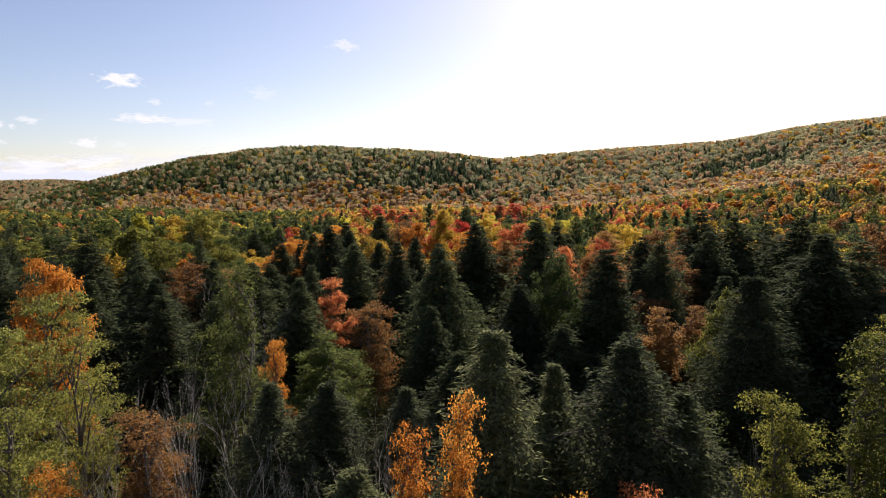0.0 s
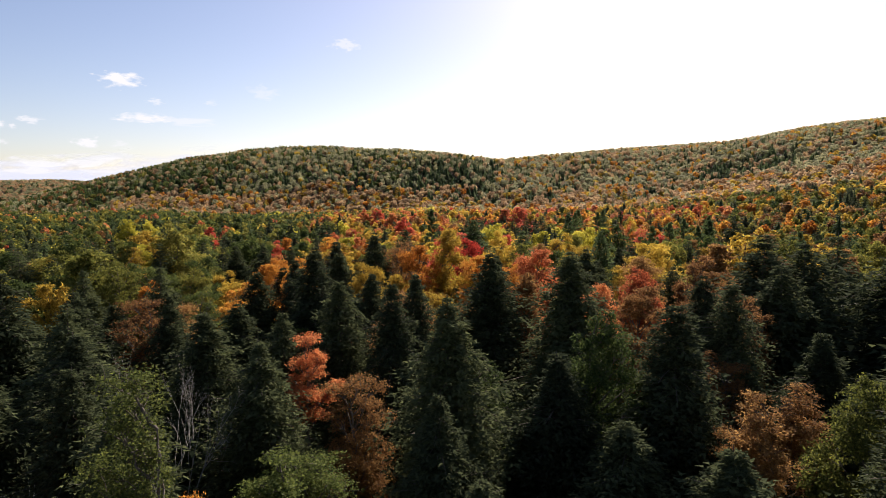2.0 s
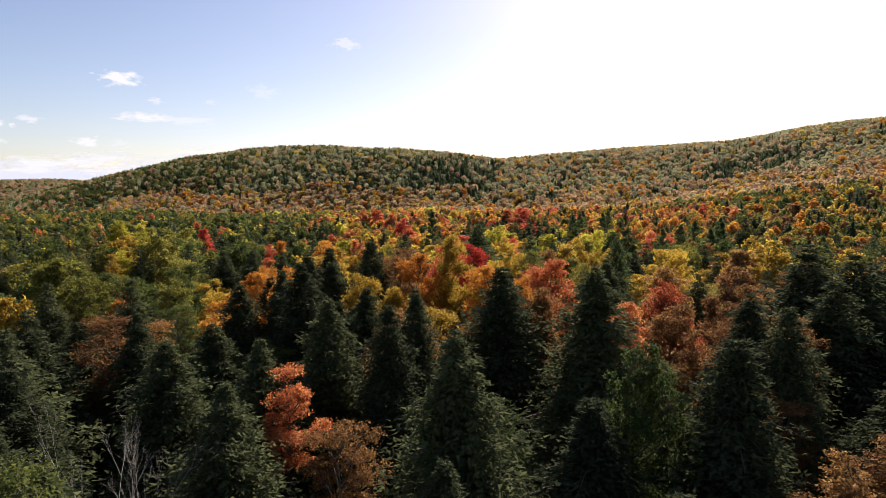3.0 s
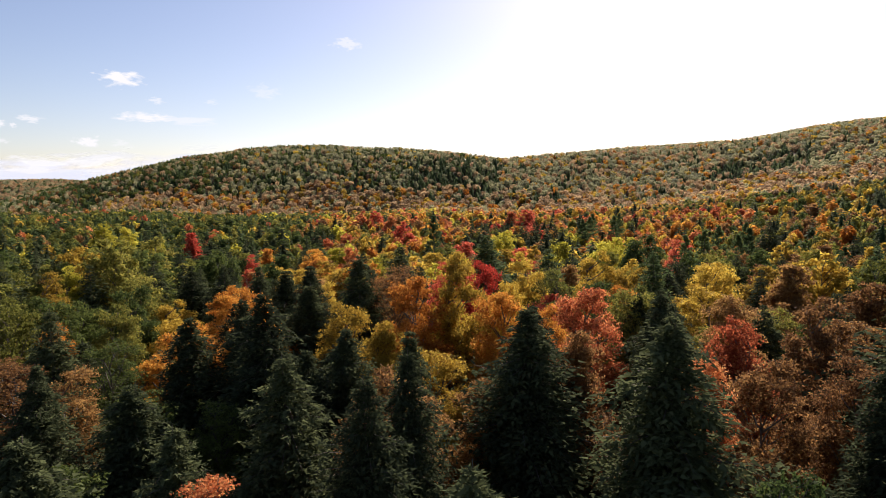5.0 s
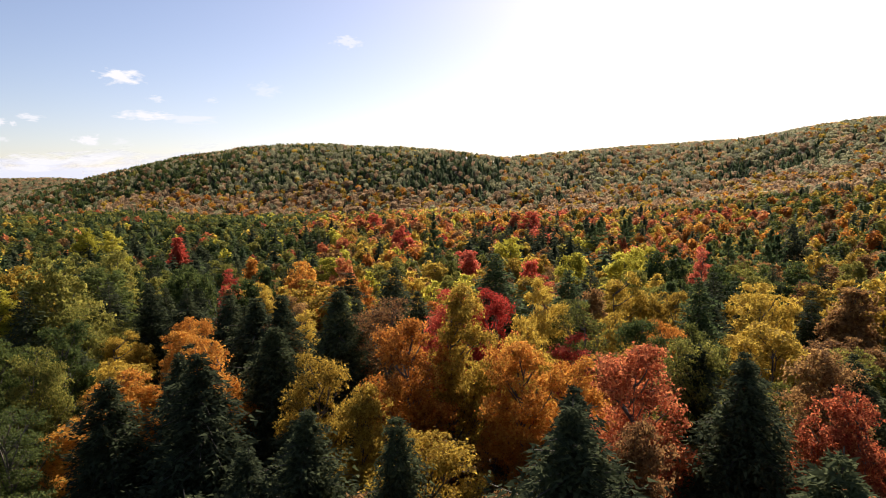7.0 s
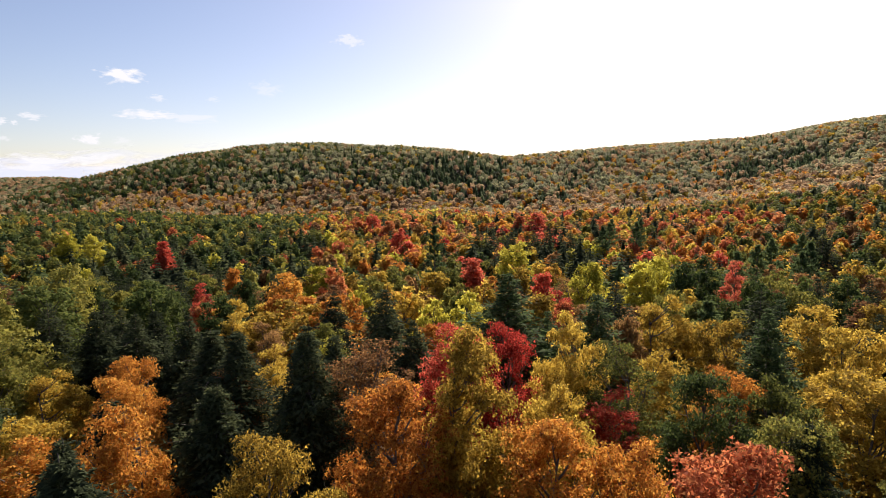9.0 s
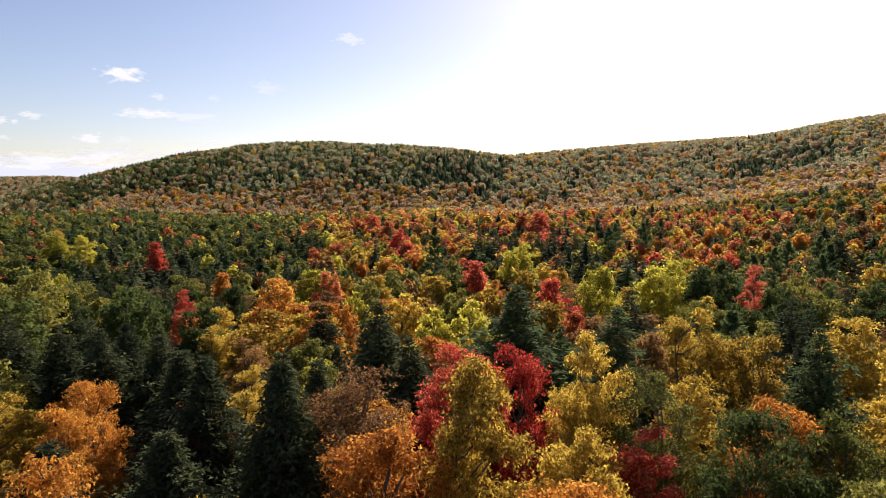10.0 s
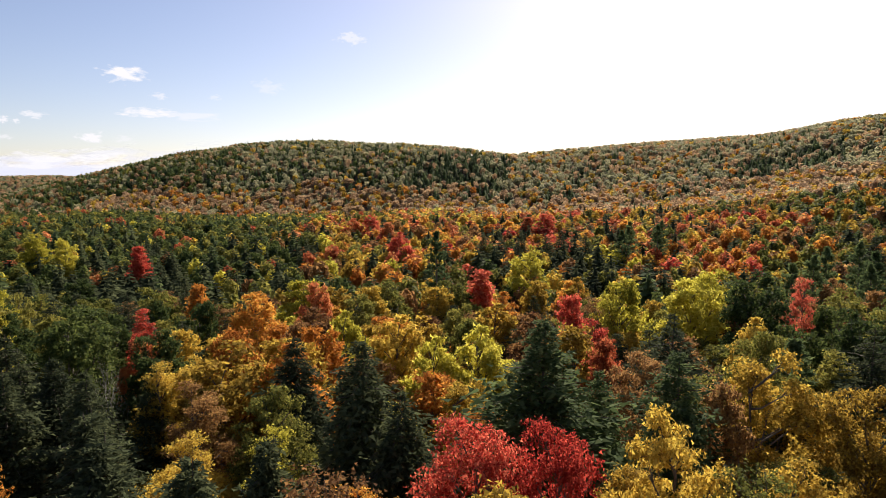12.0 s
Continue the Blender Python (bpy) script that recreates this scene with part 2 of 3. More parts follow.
def hemlock(seed, h, w, base, levels, arms, sprigs, droop=0.28, fine=0.4, slim=0.13):
    """A hemlock: a ragged cone of drooping flat sprays all up a straight trunk, and a thin nodding tip. fine: the longest sprig."""
    rng = np.random.default_rng(seed)
    tip = rng.normal(0, 0.16, 2)
    path = np.array([(0, 0, -0.8), (0, 0, h * 0.5), (tip[0] * 0.3, tip[1] * 0.3, h * 0.85), (tip[0], tip[1], h)])
    pieces = [tube(path, (0.013 * h + 0.03, 0.009 * h, 0.05, 0.012), 7)]
    at, way, normal, length = [], [], [], []
    lump = rng.uniform(0, 6.28, 3)
    for i in range(levels):
        q = (i + rng.uniform(0, 1)) / levels
        z = base + (h - base) * (q ** 0.92) * 0.985
        rest = 1 - (z - base) / (h - base)
        reach = (w / 2) * rest ** 0.62 * (0.55 + 0.45 * min(1, rest * 5)) * 1.08 + 0.08
        reach *= rng.uniform(0.80, 1.15)
        n_arms = max(4, int(arms * (0.4 + 0.6 * rest)))
        for k in range(n_arms):
            a = i * 2.4 + k * 2 * math.pi / n_arms + rng.normal(0, 0.3)
            ln = reach * rng.uniform(0.66, 1.18) * (1 + 0.26 * math.sin(2 * a + 11 * rest + lump[0]) + 0.18 * math.sin(5 * a - 14 * rest + lump[1]))
            d = np.array([math.cos(a), math.sin(a), 0])
            rise = rng.normal(0.16, 0.12)
            m = max(4, int(sprigs * (0.35 + 0.65 * rest)))
            s = np.sort(rng.uniform(0.18, 1, m))
            s[-1] = 1
            sag = droop * rng.uniform(0.5, 1.5)
            p = np.array([0, 0, z]) + d * (s * ln)[:, None] + np.array([0, 0, 1]) * ((rise * s - sag * s * s) * ln)[:, None]
            if ln > 0.9 and k % 2 == 0:
                pieces.append(tube(np.array([(0, 0, z), p[m // 2], p[-1]]), (0.03, 0.02, 0.006), 3))
            # sprigs fan out flat to both sides of the arm, widest at its middle
            fan = (0.26 * ln * np.sin(np.pi * np.clip(0.12 + 0.84 * s, 0, 1)) + 0.05) * rng.uniform(-1, 1, m)
            across = np.array([-d[1], d[0], 0])
            p = p + across * fan[:, None] - np.array([0, 0, 1]) * (0.35 * np.abs(fan))[:, None] + rng.normal(0, 0.06 * ln + 0.03, (m, 3))
            turn = np.sign(fan) * rng.uniform(0.1, 1.5, m)
            lean = 0.05 - sag * s + rng.normal(0, 0.4, m)
            at.append(p)
            way.append(np.column_stack([np.cos(a + turn), np.sin(a + turn), lean]))
            normal.append(np.column_stack([rng.normal(0, 0.6, m), rng.normal(0, 0.6, m), np.ones(m)]))
            length.append(np.minimum(0.16 * ln * (1.2 - 0.6 * s) + 0.14, fine) * rng.uniform(0.7, 1.3, m))
    at, way, normal, length = (np.concatenate(c) for c in (at, way, normal, length))
    return joined(pieces), blades(rng, at, way, normal, length, length * rng.uniform(0.8, 1.25, len(at)) * slim)


def white_pine(seed, h, w, base, whorls, arms, tufts, needles):
    """A white pine: wide whorls of level arms with gaps between them, upturned tufts of long needles."""
    rng = np.random.default_rng(seed)
    path = np.array([(0, 0, -0.8), (0.05, 0, h * 0.5), (0, 0.05, h)])
    pieces = [tube(path, (0.016 * h, 0.010 * h, 0.015), 7)]
    at, way, normal, length = [], [], [], []
    for i in range(whorls):
        q = i / (whorls - 1)
        z = base + (h - base) * q * 0.97
        reach = (w / 2) * (1 - q) ** 0.62 * rng.uniform(0.78, 1.15) + 0.25
        for k in range(arms):
            a = i * 0.9 + k * 2 * math.pi / arms + rng.normal(0, 0.22)
            ln = reach * rng.uniform(0.6, 1.2)
            d = np.array([math.cos(a), math.sin(a), 0])
            z = base + (h - base) * q * 0.97 + rng.normal(0, 0.22 * (h - base) / whorls)
            end = np.array([0, 0, z]) + d * ln + np.array([0, 0, (0.12 + 0.45 * q) * ln])
            pieces.append(tube(np.array([(0, 0, z), (np.array([0, 0, z]) + end) / 2 - np.array([0, 0, 0.05 * ln]), end]), (0.045, 0.03, 0.01), 3))
            for s in np.linspace(0.35, 1, tufts):
                c = np.array([0, 0, z]) * (1 - s) + end * s + rng.normal(0, 0.09 * ln, 3) * np.array([1, 1, 0.35])
                u = ball(rng, needles) + np.array([0, 0, 0.55]) + d * 0.5
                at.append(np.repeat(c[None], needles, 0) + rng.normal(0, 0.12, (needles, 3)))
                way.append(u)
                normal.append(np.cross(u, ball(rng, needles)))
                length.append(rng.uniform(0.3, 0.55, needles) * (0.6 + 0.06 * w))
    at, way, normal, length = (np.concatenate(c) for c in (at, way, normal, length))
    return joined(pieces), blades(rng, at, way, normal, length, length * 0.17)


def bare(seed, h, w, forks):
    """A leafless tree: a pale trunk that forks again and again into thin rising twigs."""
    rng = np.random.default_rng(seed)
    pieces = []

    def grow(p, d, ln, r, depth):
        q = p + d * ln * 0.5 + rng.normal(0, 0.05 * ln, 3)
        e = q + unit(d + rng.normal(0, 0.14, 3)) * ln * 0.5
        pieces.append(tube(np.array([p, q, e]), (r, r * 0.82, r * 0.62), 5 if depth < 2 else 3))
        if depth == forks:
            return
        for _ in range(3 if depth else 4):
            nd = unit(d + rng.normal(0, 0.42, 3) * np.array([1.25, 1.25, 0.6]) + np.array([0, 0, 0.12]))
            grow(q + (e - q) * rng.uniform(0.1, 1), nd, ln * rng.uniform(0.5, 0.72), r * 0.52, depth + 1)

    grow(np.array([0, 0, -0.8]), np.array([0, 0, 1.0]), h * 0.5, 0.009 * h, 0)
    v, f = joined(pieces)
    v[:, :2] *= w / max(2.0, np.ptp(v[:, 0]))
    v[:, 2] *= h / v[:, 2].max()
    return v, f


# variants: name -> (height, width, trunk mesh, crown mesh)
SHAPES = {}


def shape(name, h, w, made):
    (tv, tf), (cv, cf) = made
    SHAPES.setdefault(name, []).append((h, w, make_mesh(name + "_trunk", tv, tf, [BARK]), make_mesh(name + "_crown", cv, cf, [LEAF["green"]])))


MAPLE_FORMS, OAK_FORMS = ("round", "spread", "spire", "round"), ("spread", "round", "spread")
for s in range(4):
    form = MAPLE_FORMS[s]
    if s < 2:
        shape("hemlock_front", 18, 8, hemlock(250 + s, 18, 8, 2.5, 84, 15, 110, 0.22, 0.22, 0.21))
        shape("slim_front", 16, 3.4, broadleaf(260 + s, 16, 3.4, 6.5, 34, 120, 0.082, "spire", 0.8, 2))
    shape("maple_front", 17, 7, broadleaf(240 + s, 17, 7, 7.5, 34, 125, 0.10, form, 0.36, 3))
    shape("maple_close", 17, 7, broadleaf(140 + s, 17, 7, 8.6, 36, 150, 0.14, form))
    shape("maple_near", 17, 7, broadleaf(10 + s, 17, 7, 8.6, 34, 105, 0.175, form))
    shape("hemlock_close", 18, 8, hemlock(150 + s, 18, 8, 2.5, 72, 14, 90, 0.24, 0.30, 0.24))
    shape("hemlock_near", 18, 8, hemlock(30 + s, 18, 8, 2.5, 60, 13, 62, 0.24, 0.42, 0.27))
    shape("slim_close", 16, 3.4, broadleaf(160 + s, 16, 3.4, 10.0, 24, 105, 0.10, ("round", "spire")[s % 2], 0.8, 2))
for s in range(3):
    shape("oak_close", 17, 8, broadleaf(170 + s, 17, 8, 7.6, 42, 165, 0.145, OAK_FORMS[s], 0.6))
    shape("oak_near", 17, 8, broadleaf(20 + s, 17, 8, 7.6, 40, 125, 0.17, OAK_FORMS[s], 0.6))
    shape("birch_front", 17, 5, broadleaf(280 + s, 17, 5, 6.0, 40, 80, 0.09, "thin", 0.6, 3))
    shape("birch_close", 17, 5, broadleaf(180 + s, 17, 5, 7.2, 36, 130, 0.10, "thin", 0.65, 3))
    shape("birch_near", 17, 5, broadleaf(40 + s, 17, 5, 7.2, 34, 84, 0.13, "thin", 0.65, 2))
    shape("maple_mid", 17, 7, broadleaf(50 + s, 17, 7, 8.6, 34, 54, 0.29, MAPLE_FORMS[s], 0.6, 0))
    shape("oak_mid", 17, 8, broadleaf(60 + s, 17, 8, 7.6, 38, 56, 0.29, OAK_FORMS[s], 0.65, 0))
    shape("hemlock_mid", 18, 8, hemlock(70 + s, 18, 8, 2.0, 46, 12, 40, 0.24, 0.66, 0.30))
    shape("pine_near", 19, 7, white_pine(80 + s, 19, 7, 4.0, 16, 8, 6, 14))
    shape("fir_near", 18, 8, hemlock(120 + s, 18, 8, 3.0, 62, 13, 66, 0.06, 0.44, 0.25))
    shape("fir_mid", 18, 8, hemlock(130 + s, 18, 8, 2.5, 46, 12, 40, 0.06, 0.66, 0.30))
    shape("pine_mid", 19, 7, white_pine(90 + s, 19, 7, 3.5, 12, 8, 6, 14))

BARE = []
for s in range(4):
    v, f = bare(100 + s, 16, 5, 5)
    BARE.append((16, 5, make_mesh("bare_trunk", v, f, [PALE_BARK])))

KIND = {"maple": "maple_tree", "oak": "oak_tree", "birch": "birch_tree", "hemlock": "hemlock_tree", "pine": "pine_tree", "fir": "fir_tree", "bare": "bare_tree"}
LOOK = {
    "crimson": "bright crimson autumn leaves", "salmon": "salmon red autumn leaves", "orange": "glowing orange autumn leaves",
    "gold": "golden brown autumn leaves", "yellow": "lemon yellow autumn leaves", "olive": "yellowing olive green leaves",
    "lime": "fresh yellow green leaves", "green": "leaves still deep green", "rust": "thin rusty brown leaves", "haze_olive": "brownish green leaves paled and greyed for haze", "haze_rust": "rusty leaves paled and greyed for haze", "needle": "dark drooping needle sprays", "lit_needle": "drooping needle sprays in a lighter, sunlit grey green", "pine": "level whorls of blue green needles",
}
PLACED = []
pick = random.Random(7)


def tree(kind, colour, x, y, top, width):
    """A tree whose tip is at the height top; its foot stands on the ground."""
    z = float(ground_z(x, y))
    detail = "_front" if 11 < y < 34 and abs(x) < 24 else "_close" if 11 < y < 100 and abs(x) < 24 else "_near" if 11 < y < 112 and abs(x) < 36 else "_mid"
    form = "slim" if kind in ("maple", "birch") and width < 4.2 else kind
    if form + detail not in SHAPES:
        detail = next((d for d in ("_close", "_near", "_mid") if form + d in SHAPES), "")
    root = new(KIND[kind])
    name = KIND[kind].replace("_", " ")
    if kind == "bare":
        h0, w0, trunk_mesh = pick.choice(BARE)
        crown_mesh = None
        tagged(root, "leafless grey tree with thin rising twigs", "tree", "forest trees")
    else:
        h0, w0, trunk_mesh, crown_mesh = pick.choice(SHAPES[form + detail])
        size = "tall" if top - z > 17 else "low" if top - z < 13 else "grown"
        tagged(root, f"{size} {name} with {LOOK[colour]}", "tree", "forest trees")
    sx, sz = width / w0, (top + (0.1 if kind in ("hemlock", "pine", "fir", "bare") else 0.15) - z) / h0
    root.matrix_basis = Matrix.LocRotScale((x, y, z), Euler((0, 0, pick.uniform(0, 6.28))), (sx, sx, sz))
    trunk = new("trunk", trunk_mesh)
    trunk.parent = root
    if crown_mesh:
        crown = new("crown", crown_mesh)
        crown.parent = root
        crown.material_slots[0].link = "OBJECT"
        crown.material_slots[0].material = LEAF[colour]
    PLACED.append((x, y, width))
    return root


# ---- small fair-weather clouds, miles beyond the ridge ----
def cloud_material(name, seed, density, tint):
    m, n, l = nodes_of(name)
    coords = n.new("ShaderNodeTexCoord").outputs["Object"]
    wisps = n.new("ShaderNodeTexNoise")
    wisps.noise_dimensions = "4D"
    wisps.inputs["W"].default_value = seed
    wisps.inputs["Scale"].default_value, wisps.inputs["Detail"].default_value = 2.6, 6.0
    l.new(coords, wisps.inputs["Vector"])
    spread = n.new("ShaderNodeVectorMath")
    spread.operation = "LENGTH"
    l.new(coords, spread.inputs[0])
    inside = math_node(n, l, "SUBTRACT", 1.0, spread.outputs["Value"])
    cover = math_node(n, l, "ADD", inside, math_node(n, l, "MULTIPLY", math_node(n, l, "SUBTRACT", wisps.outputs["Fac"], 0.5), 2.2))
    alpha = ramp(n, l, cover, ((0.28, (0, 0, 0)), (0.72, (density, density, density))))
    glow = n.new("ShaderNodeEmission")
    glow.inputs["Color"].default_value, glow.inputs["Strength"].default_value = (*tint, 1), 0.44
    clear = n.new("ShaderNodeBsdfTransparent")
    mix = n.new("ShaderNodeMixShader")
    l.new(alpha, mix.inputs[0])
    l.new(clear.outputs[0], mix.inputs[1])
    l.new(glow.outputs[0], mix.inputs[2])
    l.new(mix.outputs[0], n.new("ShaderNodeOutputMaterial").inputs[0])
    return m


def cloud(right, up, half_width, half_height, tilt, density, seed, tint=(0.97, 0.98, 1.0)):
    """A cloud by the slopes to the right and up at which it stands, 4.5 km off."""
    d = 4500
    g = np.linspace(-1, 1, 9)
    gx, gy = np.meshgrid(g, g)
    v = np.stack([gx, gy * 0, gy], -1).reshape(-1, 3)
    v[:, 1] = 0.05 * (v[:, 0] ** 2 + v[:, 2] ** 2)
    i = (np.arange(8)[:, None] * 9 + np.arange(8)[None, :]).ravel()
    ob = new("cloud", make_mesh("cloud", v, np.stack([i, i + 1, i + 10, i + 9], 1), [cloud_material("cloud_wisps", seed, density, tint)]))
    ob.matrix_basis = Matrix.LocRotScale((right * d, d, 28 + up * d), Euler((0, radians(tilt), 0)), (half_width * d, 1, half_height * d))
    ob.visible_shadow = False
    tagged(ob, "small white fair-weather cloud far beyond the ridge", "cloud", "clouds", "structure")


cloud(-0.4941, 0.1751, 0.0536, 0.0181, 8, 1.00, 1)
cloud(-0.4396, 0.1398, 0.0179, 0.0072, 5, 0.55, 8)
cloud(-0.4591, 0.1148, 0.0581, 0.0121, 2, 0.95, 15)
cloud(-0.3907, 0.1096, 0.0670, 0.0109, 2, 0.50, 22)
cloud(-0.5481, 0.0783, 0.0301, 0.0145, 4, 0.95, 29)
cloud(-0.4962, 0.0748, 0.0246, 0.0084, 0, 0.40, 36)
cloud(-0.6351, 0.1139, 0.0290, 0.0084, 4, 0.70, 43)
cloud(-0.6830, 0.1070, 0.0134, 0.0084, 0, 0.80, 50)
cloud(-0.6629, 0.1053, 0.0089, 0.0060, 0, 0.70, 57)
cloud(-0.6847, 0.0809, 0.0201, 0.0060, 0, 0.50, 64)
cloud(-0.6275, 0.0486, 0.0837, 0.0157, 2, 0.80, 71)
cloud(-0.5390, 0.0486, 0.0781, 0.0169, -4, 0.75, 78)
cloud(-0.6416, 0.0345, 0.1228, 0.0193, 0, 0.75, 85)
cloud(-0.5176, 0.0345, 0.0893, 0.0169, 0, 0.55, 92)
cloud(-0.1453, 0.2236, 0.0301, 0.0133, 6, 0.60, 99)
cloud(-0.2734, 0.1528, 0.0335, 0.0145, 4, 0.35, 106)
cloud(-0.3546, 0.1373, 0.0156, 0.0060, 0, 0.35, 113)
# a thin pale bank added low over the far hills to whiten the horizon
cloud(-0.66, 0.022, 0.30, 0.045, 0, 0.95, 201, (0.82, 0.86, 1.0))
cloud(-0.48, 0.030, 0.22, 0.040, -3, 0.85, 208, (0.84, 0.88, 1.0))


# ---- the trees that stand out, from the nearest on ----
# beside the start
# the nearest hemlocks wear the lighter needles to look sunlit
tree("hemlock", "lit_needle", 2.5, 20.8, 19.9, 7.6)
tree("hemlock", "lit_needle", 7.0, 20.6, 19.6, 8.2)
tree("hemlock", "lit_needle", 4.9, 22.6, 18.2, 5.4)
tree("hemlock", "lit_needle", 9.3, 21.6, 17.4, 6.8)
tree("maple", "orange", 1.2, 15.6, 19.0, 1.9)
tree("maple", "orange", -0.1, 15.9, 18.0, 2.0)
tree("maple", "orange", 3.9, 15.9, 16.7, 2.2)
tree("maple", "salmon", 6.2, 16.0, 16.2, 2.4)
tree("birch", "olive", 11.0, 18.2, 18.7, 2.8)
tree("birch", "olive", 14.0, 18.4, 19.6, 3.8)
tree("birch", "lime", -9.8, 32.2, 20.5, 4.0)
tree("birch", "olive", -15.0, 26.5, 18.8, 4.2)
tree("maple", "lime", -19.5, 32.5, 19.3, 6.4)
tree("maple", "lime", -16.5, 24.2, 19.0, 5.6)
tree("maple", "orange", -21.0, 34.8, 20.7, 4.2)
tree("birch", "lime", -15.2, 21.4, 17.2, 4.6)
tree("maple", "orange", -12.4, 20.4, 15.0, 3.0)
tree("birch", "rust", -10.6, 23.5, 16.0, 3.6)
tree("birch", "lime", -12.5, 17.5, 14.2, 4.0)
tree("hemlock", "lit_needle", -9.0, 18.2, 14.6, 6.2)
tree("hemlock", "lit_needle", -5.8, 18.0, 13.8, 7.0)
tree("hemlock", "lit_needle", -2.2, 20.0, 15.4, 7.3)
tree("maple", "orange", -7.4, 30.4, 17.6, 1.7)
tree("hemlock", "lit_needle", -6.6, 26.4, 16.4, 6.4)
tree("bare", "", -8.4, 21.0, 17.6, 3.6)
tree("bare", "", -5.6, 21.4, 17.4, 4.0)
tree("bare", "", -11.2, 24.0, 17.4, 3.6)
tree("bare", "", -2.8, 23.6, 16.0, 3.4)
tree("bare", "", 0.2, 22.5, 16.4, 3.2)
tree("bare", "", 10.6, 19.6, 17.2, 3.0)
tree("bare", "", 11.6, 20.6, 17.6, 3.2)
tree("bare", "", -9.8, 19.4, 16.8, 3.4)
tree("bare", "", -7.0, 19.8, 17.2, 3.6)
tree("bare", "", -4.2, 19.6, 16.6, 3.2)
tree("bare", "", -1.6, 21.4, 18.2, 3.8)
tree("bare", "", 2.4, 17.6, 15.6, 2.6)
tree("bare", "", -12.8, 22.2, 17.2, 3.6)
tree("bare", "", -10.4, 27.0, 18.4, 4.2)
tree("bare", "", -8.6, 28.2, 18.2, 3.8)
tree("hemlock", "lit_needle", -4.6, 29.0, 15.6, 7.0)
tree("hemlock", "lit_needle", -1.0, 30.5, 14.8, 6.6)
tree("birch", "green", -5.8, 34.5, 16.4, 4.0)
tree("hemlock", "needle", -13.0, 38.0, 18.0, 7.9)
tree("hemlock", "needle", 17.0, 32.4, 20.0, 9.0)
tree("hemlock", "needle", 23.4, 37.1, 21.8, 11.0)
tree("hemlock", "needle", 27.0, 39.0, 21.2, 11.0)
tree("hemlock", "needle", 20.0, 36.0, 18.4, 7.9)
tree("maple", "olive", 18.6, 38.0, 18.2, 5.2)
tree("maple", "olive", 23.6, 31.5, 17.8, 5.0)
# a red maple given rust leaves to paint in its shade
tree("maple", "rust", 31.5, 44.0, 21.6, 5.6)
tree("hemlock", "needle", 25.4, 43.5, 19.8, 10.5)
tree("birch", "rust", -4.3, 46.0, 16.4, 4.2)
tree("maple", "salmon", -8.2, 51.6, 17.2, 3.4)
# green leaves on the next two make olive trees look shaded
tree("birch", "green", 2.4, 49.2, 16.4, 4.6)
tree("maple", "green", 9.4, 46.4, 19.4, 5.4)
tree("hemlock", "needle", 6.4, 44.0, 18.0, 8.3)
tree("hemlock", "needle", 12.6, 44.5, 20.4, 8.7)
tree("birch", "rust", 15.2, 41.0, 16.4, 3.8)
tree("birch", "rust", 18.8, 43.6, 16.0, 3.6)
tree("hemlock", "needle", -9.5, 45.5, 18.3, 7.9)
tree("hemlock", "needle", -14.7, 51.5, 18.8, 8.7)
tree("hemlock", "needle", -7.3, 58.9, 19.7, 7.9)
tree("hemlock", "needle", -1.5, 57.1, 20.3, 5.9)
tree("hemlock", "needle", -30.5, 55.8, 21.0, 10.4)
tree("hemlock", "needle", -16.0, 62.0, 17.4, 8.7)
# the dark belt and the red maples behind it
tree("hemlock", "needle", 9.4, 56.0, 22.0, 9.8)
tree("hemlock", "needle", 4.2, 61.4, 21.4, 9.0)
tree("hemlock", "needle", 5.0, 65.0, 20.8, 7.9)
tree("maple", "rust", 7.6, 65.5, 19.0, 4.6)
tree("maple", "rust", 16.2, 60.9, 18.4, 5.6)
tree("hemlock", "needle", 28.4, 66.6, 22.3, 13.0)
tree("hemlock", "needle", 31.6, 66.0, 21.6, 12.5)
tree("hemlock", "needle", 29.6, 61.5, 18.6, 9.8)
tree("hemlock", "needle", 13.6, 69.4, 20.9, 7.9)
tree("hemlock", "needle", 15.4, 72.4, 19.6, 7.0)
tree("hemlock", "needle", 14.3, 76.4, 19.6, 6.2)
tree("maple", "salmon", 9.6, 71.8, 20.4, 6.6)
tree("maple", "salmon", 18.6, 70.0, 18.9, 5.4)
tree("maple", "rust", 20.4, 74.5, 19.3, 6.4)
tree("maple", "rust", 25.2, 71.6, 19.6, 6.0)
tree("maple", "rust", 2.4, 64.6, 16.6, 5.4)
tree("maple", "gold", -1.0, 70.0, 17.0, 6.4)
tree("hemlock", "needle", -1.9, 66.6, 19.2, 5.5)
tree("hemlock", "needle", -5.8, 67.6, 19.1, 7.3)
tree("hemlock", "needle", -7.6, 65.0, 18.4, 7.0)
tree("hemlock", "needle", -11.7, 71.2, 20.7, 8.7)
tree("hemlock", "needle", -14.4, 75.4, 19.5, 7.6)
tree("hemlock", "needle", -18.0, 74.5, 18.4, 8.3)
tree("hemlock", "needle", -11.2, 82.2, 19.1, 7.6)
tree("maple", "gold", -7.4, 77.6, 18.7, 4.8)
tree("maple", "gold", -4.2, 74.4, 17.8, 4.6)
tree("oak", "olive", -40.0, 84.2, 19.6, 9.0)
tree("maple", "gold", -38.5, 74.7, 17.2, 4.6)
tree("maple", "orange", -31.9, 81.7, 16.4, 4.4)
